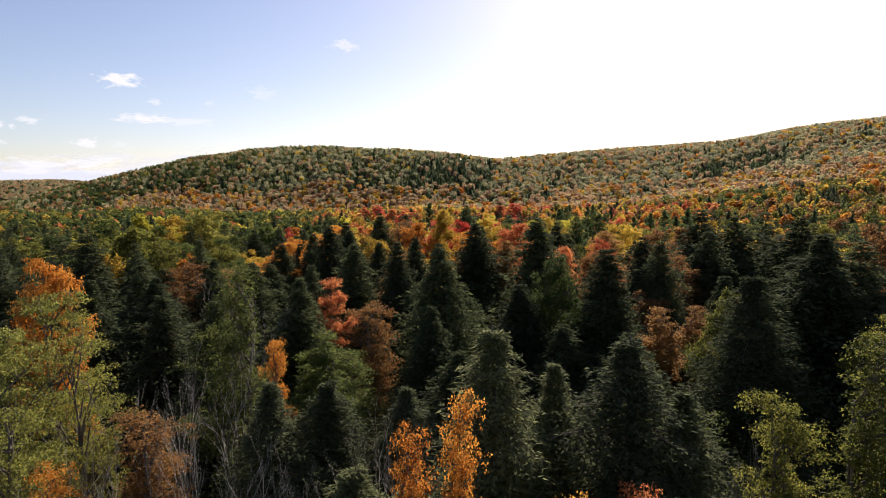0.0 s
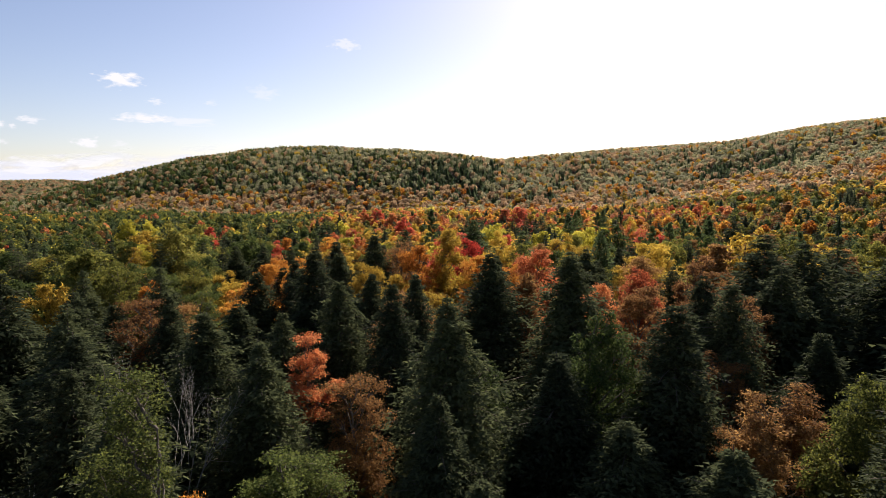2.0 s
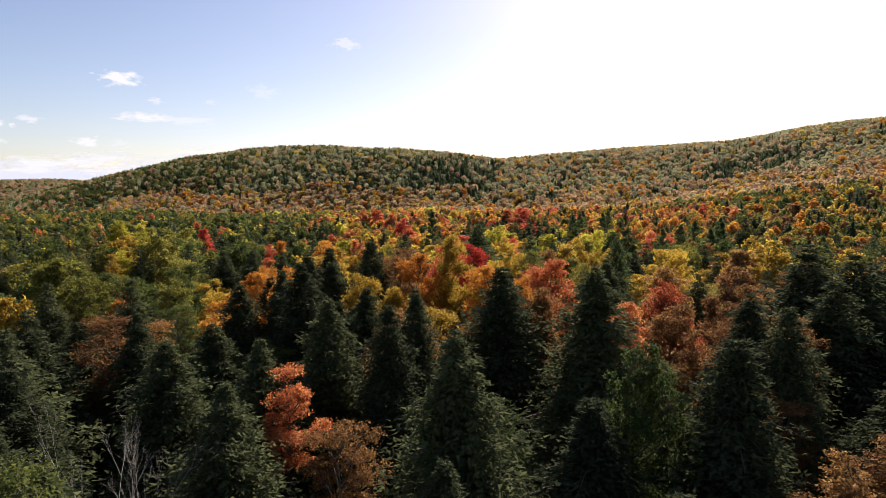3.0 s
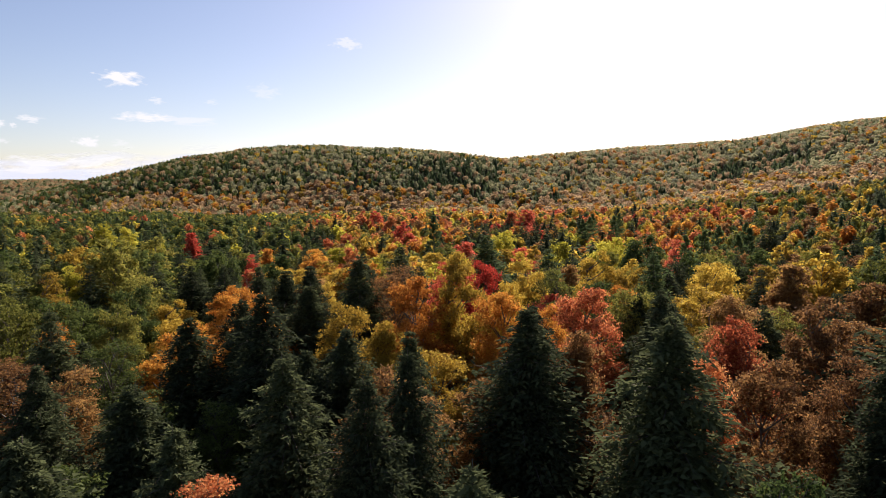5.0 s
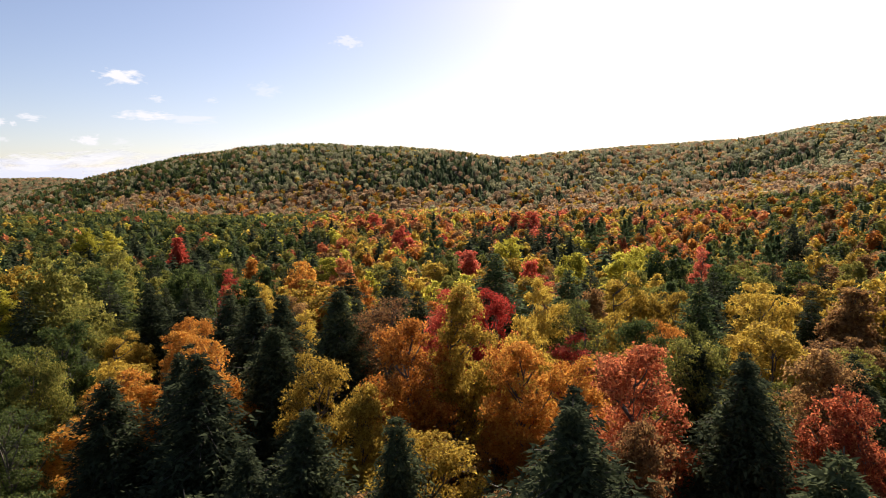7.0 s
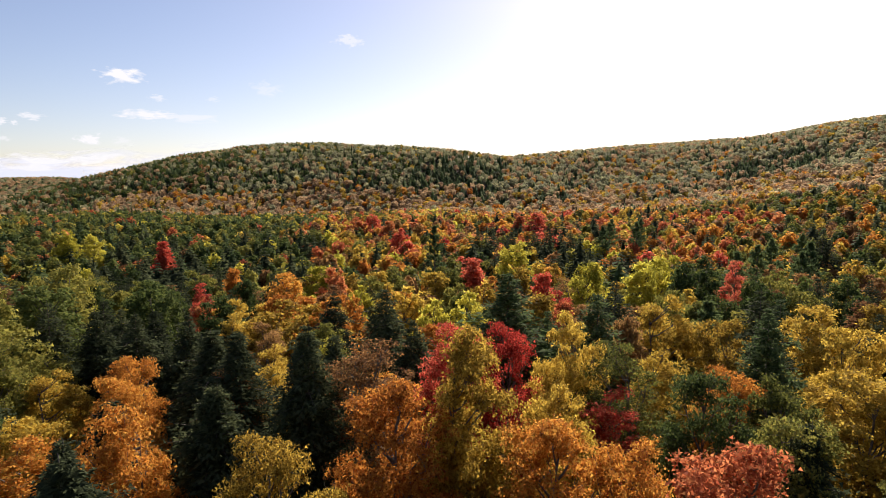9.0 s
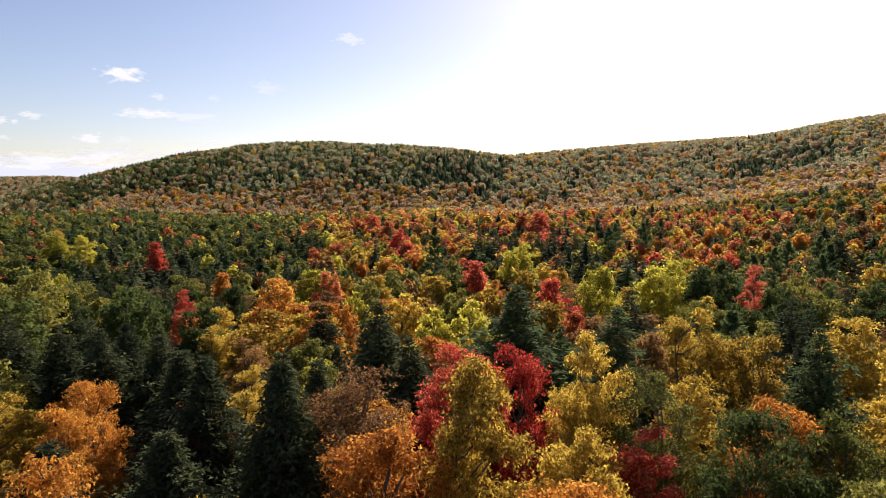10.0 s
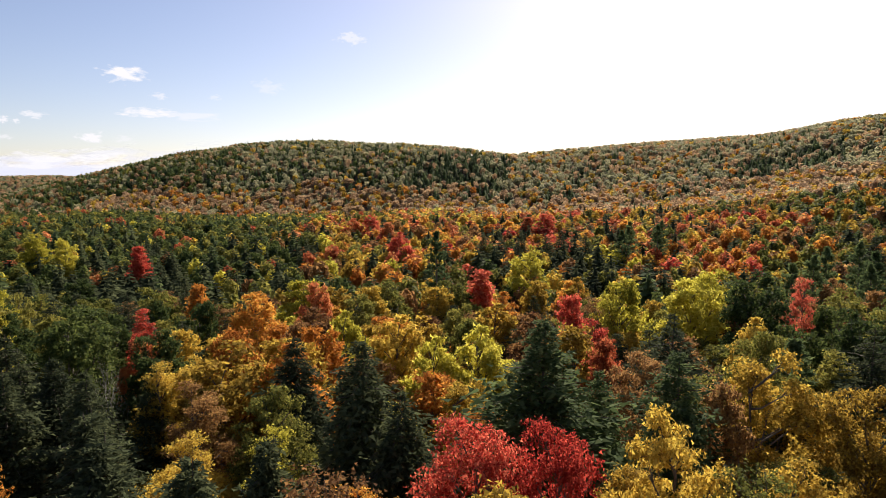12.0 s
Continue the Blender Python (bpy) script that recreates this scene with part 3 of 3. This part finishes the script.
# more of the dark hemlocks on the rising side, and the mixed trees low on the far side of the belt
tree("hemlock", "needle", 30.5, 48.0, 21.0, 10.5)
tree("hemlock", "needle", 26.5, 60.0, 20.6, 10.0)
tree("hemlock", "needle", 34.0, 58.0, 22.0, 11.0)
tree("hemlock", "needle", 37.0, 70.0, 22.2, 11.5)
tree("maple", "orange", -21.3, 94.6, 17.5, 4.3)
tree("birch", "rust", -12.9, 90.4, 17.6, 3.8)
tree("maple", "gold", -12.6, 97.9, 17.2, 3.2)
tree("maple", "yellow", -8.1, 96.4, 18.0, 3.0)
tree("oak", "gold", -16.0, 112.2, 17.6, 8.5)
tree("oak", "green", -32.4, 121.8, 18.4, 6.4)
tree("maple", "gold", -20.0, 111.1, 17.0, 3.9)
tree("birch", "rust", -15.3, 106.2, 17.0, 3.9)
# the bright middle of the valley
tree("maple", "gold", 1.0, 82.8, 21.8, 6.2)
tree("maple", "orange", -2.1, 79.5, 20.2, 6.4)
tree("birch", "rust", -4.4, 87.6, 20.3, 6.2)
tree("maple", "crimson", 0.9, 92.8, 19.9, 5.6)
tree("maple", "crimson", 4.0, 91.8, 20.1, 4.6)
tree("oak", "gold", 7.7, 90.0, 21.0, 5.6)
tree("birch", "olive", 10.4, 88.4, 19.8, 5.0)
tree("maple", "gold", 5.3, 82.2, 19.3, 5.0)
tree("maple", "orange", 4.4, 77.2, 19.3, 6.0)
tree("maple", "orange", 7.6, 77.0, 18.4, 5.0)
tree("maple", "crimson", 9.1, 85.6, 17.6, 3.8)
tree("oak", "green", 13.5, 84.3, 19.1, 6.2)
tree("maple", "olive", 13.8, 76.9, 19.6, 5.6)
tree("maple", "gold", 18.0, 103.2, 19.8, 6.6)
tree("maple", "rust", 14.2, 101.0, 18.8, 5.0)
tree("maple", "gold", 21.8, 101.0, 18.6, 5.4)
tree("fir", "pine", 20.8, 92.3, 21.1, 6.4)
tree("maple", "gold", 27.2, 94.0, 19.6, 5.4)
tree("oak", "olive", 21.7, 111.7, 18.9, 6.0)
tree("hemlock", "needle", 31.7, 115.2, 18.5, 8.7)
tree("hemlock", "needle", 18.3, 119.6, 18.8, 10.4)
tree("fir", "pine", 5.0, 101.6, 22.2, 11.0)
tree("fir", "pine", 11.8, 100.6, 20.6, 8.4)
tree("fir", "pine", 8.6, 104.0, 18.6, 6.5)
tree("hemlock", "needle", -4.8, 102.5, 21.0, 9.0)
tree("hemlock", "needle", -2.4, 100.0, 18.8, 7.6)
tree("hemlock", "needle", -7.4, 86.0, 21.5, 8.3)
tree("hemlock", "needle", -7.0, 92.0, 19.6, 7.3)
tree("hemlock", "needle", -11.0, 82.0, 19.5, 7.6)
tree("hemlock", "needle", -12.7, 90.6, 20.2, 8.7)
tree("hemlock", "needle", -16.5, 96.7, 19.0, 9.4)
tree("maple", "orange", -15.1, 80.7, 19.0, 5.6)
tree("maple", "orange", -20.5, 90.6, 17.0, 5.0)
tree("maple", "orange", -23.6, 97.8, 16.3, 5.4)
tree("maple", "gold", -29.3, 98.7, 15.3, 5.6)
tree("maple", "gold", -12.0, 94.6, 16.6, 4.6)
tree("oak", "olive", -10.4, 104.0, 17.4, 5.4)
tree("hemlock", "needle", -22.0, 105.8, 18.2, 7.0)
tree("hemlock", "needle", -19.0, 101.6, 17.4, 6.4)
tree("hemlock", "needle", -25.6, 104.0, 18.8, 7.0)
tree("hemlock", "needle", -27.4, 111.4, 17.6, 6.6)
tree("hemlock", "needle", -20.6, 111.0, 16.2, 6.0)
tree("hemlock", "needle", -30.6, 107.0, 18.4, 7.0)
tree("hemlock", "needle", -33.0, 116.0, 17.0, 6.6)
tree("bare", "", -26.4, 117.4, 15.6, 5.0)
tree("bare", "", -29.4, 121.0, 15.2, 5.0)
tree("hemlock", "needle", -10.0, 109.0, 19.4, 7.9)
tree("maple", "gold", -38.7, 92.6, 19.1, 3.6)
tree("maple", "yellow", -41.5, 100.5, 18.9, 4.0)
tree("hemlock", "needle", -38.0, 98.2, 19.6, 7.3)
tree("oak", "olive", -37.6, 102.6, 21.6, 8.0)
tree("oak", "gold", -43.5, 106.0, 20.4, 8.0)
tree("oak", "olive", -42.7, 122.6, 20.4, 8.4)
tree("oak", "yellow", -46.4, 132.2, 18.6, 4.8)
tree("oak", "green", -39.5, 113.8, 19.3, 8.4)
tree("oak", "green", -36.0, 128.4, 17.0, 8.2)
tree("maple", "crimson", -30.3, 130.4, 16.9, 3.6)
tree("maple", "salmon", -29.0, 128.0, 14.6, 4.2)
tree("maple", "gold", -26.4, 128.6, 15.2, 5.0)
tree("oak", "orange", -22.4, 141.2, 16.7, 8.2)
tree("maple", "orange", -34.6, 155.0, 16.0, 5.4)
tree("maple", "salmon", -18.0, 155.0, 15.8, 4.6)
tree("maple", "gold", -12.0, 120.0, 16.4, 6.4)
tree("maple", "gold", -4.8, 127.7, 16.7, 6.4)
tree("maple", "yellow", -1.2, 120.5, 16.4, 5.0)
tree("maple", "yellow", 2.6, 121.8, 17.0, 6.0)
tree("maple", "crimson", 13.1, 134.7, 17.8, 5.0)
tree("maple", "crimson", 14.6, 130.0, 15.6, 3.6)
tree("maple", "salmon", 13.2, 121.0, 16.4, 4.4)
tree("oak", "yellow", 21.8, 146.4, 17.2, 6.8)
tree("oak", "yellow", 30.4, 147.0, 17.9, 7.6)
tree("oak", "yellow", 35.0, 153.0, 17.4, 6.4)
tree("oak", "green", 34.2, 139.3, 18.8, 8.6)
tree("maple", "crimson", 41.2, 141.6, 17.9, 3.6)
tree("oak", "green", 37.1, 125.0, 17.3, 6.0)
tree("oak", "yellow", 15.0, 184.5, 17.0, 8.4)
tree("maple", "crimson", 5.3, 168.0, 16.0, 7.4)
tree("pine", "pine", -2.0, 182.0, 20.4, 7.0)
for x, y, top in ((48, 236, 17.5), (52, 249, 18), (57, 240, 17.5), (44, 228, 17), (62, 252, 18), (56, 165, 17.5), (62, 172, 18), (66, 166, 18), (60, 158, 17), (70, 176, 18.5), (50, 160, 17)):
    tree("pine", "pine", x, y, top, 7.0)
for x, y, top in ((14, 232, 16.5), (20, 240, 17), (26, 236, 16.5), (10, 244, 16.5), (32, 246, 17.5), (37, 238, 16.5), (23, 228, 15.5), (17, 222, 15.5)):
    tree("hemlock", "needle", x, y, top, 6.6)
tree("maple", "crimson", -12.6, 237.0, 16.6, 7.0)
tree("maple", "salmon", -21.0, 291.0, 16.6, 7.0)
tree("maple", "crimson", -30.0, 316.0, 17.6, 8.0)
tree("maple", "salmon", -36.0, 310.0, 16.8, 8.0)
tree("maple", "crimson", 38.0, 312.0, 18.0, 8.0)
tree("maple", "salmon", 30.0, 306.0, 17.4, 8.0)
tree("maple", "crimson", -78.6, 228.3, 14.6, 7.0)
tree("oak", "yellow", -112.0, 239.5, 16.6, 8.0)
tree("oak", "yellow", -104.0, 238.0, 15.6, 6.0)
tree("hemlock", "needle", 85.4, 195.0, 18.6, 10.4)

# ---- the rest of the wood fills in between ----
fill = random.Random(21)


def choose(table):
    """A kind and a colour out of (share, kind, colour)."""
    at = fill.uniform(0, sum(r[0] for r in table))
    for share, kind, colour in table:
        at -= share
        if at <= 0:
            return kind, colour
    return table[-1][1:]


# greens in the shady tables stand in for olive leaves under shadow
SHADY_LEFT = ((70, "hemlock", "needle"), (8, "birch", "olive"), (4, "maple", "green"), (16, "bare", ""), (3, "birch", "rust"), (6, "birch", "green"))
SHADY_RIGHT = ((66, "hemlock", "needle"), (10, "birch", "green"), (16, "birch", "rust"), (8, "bare", ""))
DARK_BELT = ((80, "hemlock", "needle"), (10, "birch", "green"), (10, "birch", "rust"))
RED_BELT = ((18, "maple", "rust"), (5, "maple", "salmon"), (44, "birch", "rust"), (12, "birch", "olive"), (22, "hemlock", "needle"))
BRIGHT = ((28, "maple", "gold"), (16, "maple", "orange"), (16, "oak", "olive"), (14, "maple", "rust"), (12, "hemlock", "needle"), (5, "maple", "yellow"), (5, "birch", "rust"), (4, "bare", ""))
GREEN_LEFT = ((22, "oak", "green"), (40, "hemlock", "needle"), (24, "oak", "olive"), (4, "maple", "gold"), (3, "birch", "rust"), (6, "bare", ""))
MIXED_RIGHT = ((26, "oak", "olive"), (18, "maple", "gold"), (8, "pine", "pine"), (10, "fir", "pine"), (6, "oak", "green"), (14, "maple", "rust"), (18, "hemlock", "needle"))


def zone(x, y):
    if 36 < y < 58 and -9 < x < 14:
        return DARK_BELT
    if y < 58:
        return SHADY_LEFT if x < 1 else SHADY_RIGHT
    if y < 76:
        return DARK_BELT if x < -3 else RED_BELT
    if x < -24:
        return GREEN_LEFT
    return BRIGHT if x < 22 else MIXED_RIGHT


step = 4.5
for j in range(int((172 + 24) / step)):
    for i in range(-32, 33):
        x = (i + 0.5 * (j % 2)) * step + fill.uniform(-1.6, 1.6)
        y = -24 + j * step + fill.uniform(-1.6, 1.6)
        if abs(x) > 14 + 0.72 * max(y, 0):
            continue
        kind, colour = choose(zone(x, y))
        w = fill.uniform(6.4, 9.0) if kind in ("hemlock", "fir") else fill.uniform(4.2, 5.8) if kind == "birch" else fill.uniform(4.8, 7.4)
        if any((x - a) ** 2 + (y - b) ** 2 < (0.28 * (w + c)) ** 2 for a, b, c in PLACED):
            continue
        tip = float(ground_z(x, y)) + (fill.uniform(13.0, 17.6) if kind in ("hemlock", "pine", "fir") else fill.uniform(12.0, 16.8))
        if y < 42:
            tip -= 3.5 if y > 30 else 5.0
        tree(kind, colour, x, y, tip, w)


# ---- far woods: too many to count, joined by kind ----
FAR = {}


def round_ball(level):
    bm = bmesh.new()
    bmesh.ops.create_icosphere(bm, subdivisions=level, radius=1)
    v = np.array([p.co for p in bm.verts])
    f = np.array([[p.index for p in q.verts] for q in bm.faces])
    bm.free()
    return v, f


def far_broad(seed, leaves, leaf, level, tall=4.3):
    """A round lumpy crown, about twelve metres high and six wide: leaf clumps all through its outer half, and a body inside the larger ones."""
    rng = np.random.default_rng(seed)
    v, f = round_ball(max(level, 1))
    shift = rng.uniform(0, 50)
    lump = np.array([noise.noise((*(p * 1.7 + shift),)) + 0.5 * noise.noise((*(p * 4.1 + shift),)) for p in v])
    r = 1 + 0.42 * lump
    axes = np.array([2.6, 2.6, tall]) * rng.uniform(0.92, 1.08, 3)
    v = v * r[:, None] * axes
    pick_f = rng.integers(0, len(f), leaves)
    w = rng.dirichlet((1, 1, 1), leaves)
    at = (v[f[pick_f]] * w[:, :, None]).sum(1)
    out = unit(at / axes)
    at = at * rng.uniform(0.55, 1.06, leaves)[:, None] ** (0.6 if level else 0.9)
    normal = unit(out * 0.8 + ball(rng, leaves) * 0.6 + np.array([0, 0, 0.2]))
    way = unit(np.cross(normal, ball(rng, leaves)))
    ln = leaf * rng.uniform(0.7, 1.3, leaves)
    up = np.array([0, 0, 11.5 - tall])
    crown = blades(rng, at + up - way * ln[:, None] * 0.5, way, normal, ln, ln * 0.52)
    return joined([(v * 0.6 + up, f), crown]) if level else crown


def far_conifer(seed, layers, arms):
    """A pointed conifer of drooping fans, widest at the ends of the arms."""
    rng = np.random.default_rng(seed)
    at, way, normal, ln = [], [], [], []
    for i in range(layers):
        q = (i + 0.5) / layers
        z = 1.5 + 11.5 * q
        r = 3.9 * (1 - q) ** 0.78 + 0.12
        for k in range(max(4, int(arms * (1.1 - 0.6 * q)))):
            a = rng.uniform(0, 6.28)
            d = np.array([math.cos(a), math.sin(a), rng.uniform(-0.6, -0.15)])
            reach = r * rng.uniform(0.75, 1.2)
            at.append(np.array([0, 0, z + 0.6]) + d * reach), way.append(-d)
            normal.append((0.7 * d[0] + rng.normal(0, 0.3), 0.7 * d[1] + rng.normal(0, 0.3), 1)), ln.append(reach * 1.15)
    at, way, normal, ln = (np.array(c, float) for c in (at, way, normal, ln))
    turn = np.arange(8) * math.pi / 4
    rim = np.column_stack([2.9 * np.cos(turn), 2.9 * np.sin(turn), np.full(8, 1.6)])
    body = np.vstack([rim, (0, 0, 12.0)]), np.column_stack([np.arange(8), (np.arange(8) + 1) % 8, np.full(8, 8)])
    return joined([body, blades(rng, at, way, normal, ln, ln * 0.2 + 0.08)])


MIDDLE = {"b": [far_broad(200 + s, 440, 0.70, 1) for s in range(5)], "c": [far_conifer(210 + s, 18, 18) for s in range(4)]}
HALFWAY = {"b": [far_broad(240 + s, 210, 1.0, 1, 3.8) for s in range(5)], "c": [far_conifer(250 + s, 13, 12) for s in range(4)]}
DISTANT = {"b": [far_broad(220 + s, 100, 1.18, 0, 3.4) for s in range(5)], "c": [far_conifer(230 + s, 10, 9) for s in range(4)]}
far_rng = np.random.default_rng(5)


def far_tree(stock, colour, x, y, z, h, w):
    base_v, base_f = stock["c" if colour in ("needle", "pine") else "b"][far_rng.integers(0, 4)]
    a = far_rng.uniform(0, 6.28)
    c, s = math.cos(a), math.sin(a)
    v = np.column_stack([base_v[:, 0] * c - base_v[:, 1] * s, base_v[:, 0] * s + base_v[:, 1] * c, base_v[:, 2]]) * (w / 6.0, w / 6.0, h / 12.5) + (x, y, z - (1.8 if stock is DISTANT else 0.0))
    FAR.setdefault((stock is MIDDLE, colour), []).append((v, base_f, far_rng.uniform()))


def colours(table):
    names, shares = zip(*table)
    shares = np.array(shares, float)
    return names, shares / shares.sum()


VALLEY_LEFT = colours((("needle", 40), ("pine", 9), ("green", 24), ("olive", 15), ("yellow", 3), ("salmon", 3), ("gold", 4), ("rust", 4)))
VALLEY_PINES = colours((("pine", 22), ("needle", 14), ("green", 26), ("olive", 30), ("gold", 5), ("yellow", 2), ("salmon", 2)))
VALLEY_RED = colours((("salmon", 13), ("orange", 18), ("needle", 18), ("olive", 18), ("rust", 8), ("gold", 20), ("crimson", 3), ("yellow", 3)))
VALLEY_RIGHT = colours((("pine", 9), ("needle", 12), ("olive", 26), ("green", 10), ("rust", 20), ("gold", 14), ("orange", 9)))
# haze on the hills is painted: paled leaves, and pine replacing darker needles
HILL_BASE = colours((("haze_olive", 14), ("haze_rust", 56), ("pine", 4), ("gold", 14), ("orange", 12)))
HILL_END = colours((("haze_olive", 18), ("pine", 36), ("haze_rust", 10), ("green", 24), ("rust", 8), ("olive", 4)))
FAR_HILL = colours((("haze_olive", 45), ("haze_rust", 45), ("pine", 10)))
HILL_LEFT = colours((("haze_olive", 44), ("pine", 28), ("haze_rust", 10), ("green", 9), ("gold", 6), ("olive", 3)))
HILL_PINES = colours((("pine", 60), ("needle", 14), ("haze_olive", 16), ("haze_rust", 10)))
HILL_RIGHT = colours((("haze_olive", 54), ("haze_rust", 24), ("pine", 13), ("gold", 6), ("orange", 3)))


def far_table(x, y):
    n = noise.noise((x * 0.012, y * 0.009, 3.0)) * 60
    if y < float(hill_foot(x)) + 10 + 0.3 * n - 70 * smooth(-60, 60, x):
        if x < -30 - 0.16 * (y - 160) + n:
            return VALLEY_LEFT if y < 290 else VALLEY_PINES
        if y > 205 + n * 0.4 and x < 0.33 * y + n:
            return VALLEY_RED
        return VALLEY_RIGHT
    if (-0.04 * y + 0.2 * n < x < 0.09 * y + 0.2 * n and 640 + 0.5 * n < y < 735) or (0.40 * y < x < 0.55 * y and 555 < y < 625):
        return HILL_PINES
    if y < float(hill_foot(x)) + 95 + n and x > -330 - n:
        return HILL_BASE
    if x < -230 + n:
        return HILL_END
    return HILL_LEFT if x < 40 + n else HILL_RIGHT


def scatter(stock, y0, y1, step, half, hmin, hmax, w0, w1):
    for yy in np.arange(y0, y1, step):
        reach = half(yy)
        for xx in np.arange(-reach, reach, step):
            x, y = xx + far_rng.uniform(-0.45, 0.45) * step, yy + far_rng.uniform(-0.45, 0.45) * step
            if y > np.interp(x, CREST_X, CREST_Y) + 70:
                continue
            names, shares = far_table(x, y)
            colour = names[far_rng.choice(len(names), p=shares)]
            patch = noise.noise((x * 0.02, y * 0.014, 9.0))
            if patch > (0.28 if y < 440 else 0.2) and far_rng.random() < (0.55 if y < 440 else 0.35):
                # farther than 440 m the lighter pine colour imitates haze over dark conifers
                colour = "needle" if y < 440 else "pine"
            tall = far_rng.uniform(hmin, hmax) * (far_rng.uniform(0.66, 0.94) if colour in ("needle", "pine") else 0.9)
            if y > 300 and y < float(hill_foot(x)):
                tall *= 1.25
            far_tree(stock, colour, x, y, float(ground_z(x, y)), tall, far_rng.uniform(w0, w1) * (1.02 if colour in ("needle", "pine") and y < 440 else 0.8 if colour in ("needle", "pine") else 1.0))


scatter(MIDDLE, 169, 300, 4.9, lambda y: 0.72 * y + 20, 12, 17, 4.6, 7.2)
scatter(HALFWAY, 300, 440, 6.2, lambda y: 0.73 * y + 15, 9.5, 13.5, 5.2, 8.4)
scatter(DISTANT, 440, 960, 5.7, lambda y: 0.74 * y + 15, 10.6, 14.2, 5.2, 8.8)
# the same wood goes on to both sides and behind
def wood_around(stock, step, wide, narrow, h0, h1, w0, w1):
    """Fills what lies outside the view between two distances from the path."""
    for yy in np.arange(-wide, 172, step):
        for xx in np.arange(-wide, wide, step):
            x, y = xx + far_rng.uniform(-0.4, 0.4) * step, yy + far_rng.uniform(-0.4, 0.4) * step
            if (y > -22 and abs(x) < 16 + 0.72 * max(y, 0)) or (abs(x) < narrow and y > -narrow):
                continue
            names, shares = VALLEY_LEFT if x < 0 else VALLEY_RIGHT
            far_tree(stock, names[far_rng.choice(len(names), p=shares)], x, y, float(ground_z(x, y)), far_rng.uniform(h0, h1), far_rng.uniform(w0, w1))


wood_around(MIDDLE, 5.6, 66, 0, 12, 16, 5.4, 7.6)
wood_around(DISTANT, 8.4, 250, 66, 12, 17, 7, 10)
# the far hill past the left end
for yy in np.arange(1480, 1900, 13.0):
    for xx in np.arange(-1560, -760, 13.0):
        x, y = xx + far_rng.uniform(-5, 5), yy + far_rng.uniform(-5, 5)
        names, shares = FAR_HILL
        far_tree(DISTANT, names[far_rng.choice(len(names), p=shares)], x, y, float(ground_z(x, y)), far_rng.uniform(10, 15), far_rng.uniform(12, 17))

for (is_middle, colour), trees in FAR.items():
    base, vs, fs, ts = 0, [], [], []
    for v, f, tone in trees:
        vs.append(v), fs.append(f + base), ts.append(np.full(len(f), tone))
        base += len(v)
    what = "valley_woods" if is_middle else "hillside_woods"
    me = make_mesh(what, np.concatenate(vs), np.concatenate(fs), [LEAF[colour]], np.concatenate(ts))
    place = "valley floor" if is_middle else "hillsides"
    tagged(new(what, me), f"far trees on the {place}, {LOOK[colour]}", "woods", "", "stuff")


# ---- undergrowth between the nearer trunks ----
rng = np.random.default_rng(77)
n = 40000
ux = rng.uniform(-1, 1, n)
uy = rng.uniform(4, 300, n)
ux = ux * (12 + 0.7 * uy)
hump = 1.2 + 1.6 * np.sin(ux * 0.9 + 1.3 * np.sin(uy * 0.6)) * np.sin(uy * 0.8 + np.sin(ux * 0.5))
uz = ground_z(ux, uy) + rng.uniform(0.05, 1, n) * np.clip(hump, 0.2, 3)
way = unit(rng.normal(size=(n, 3)) + (0, 0, 0.6))
ln = rng.uniform(0.3, 0.75, n)
v, f = blades(rng, np.column_stack([ux, uy, uz]), way, ball(rng, n), ln, ln * 0.3)
tagged(new("undergrowth", make_mesh("undergrowth", v, f, [LEAF["rust"]])), "low rusty undergrowth between the tree trunks", "undergrowth", "", "stuff")
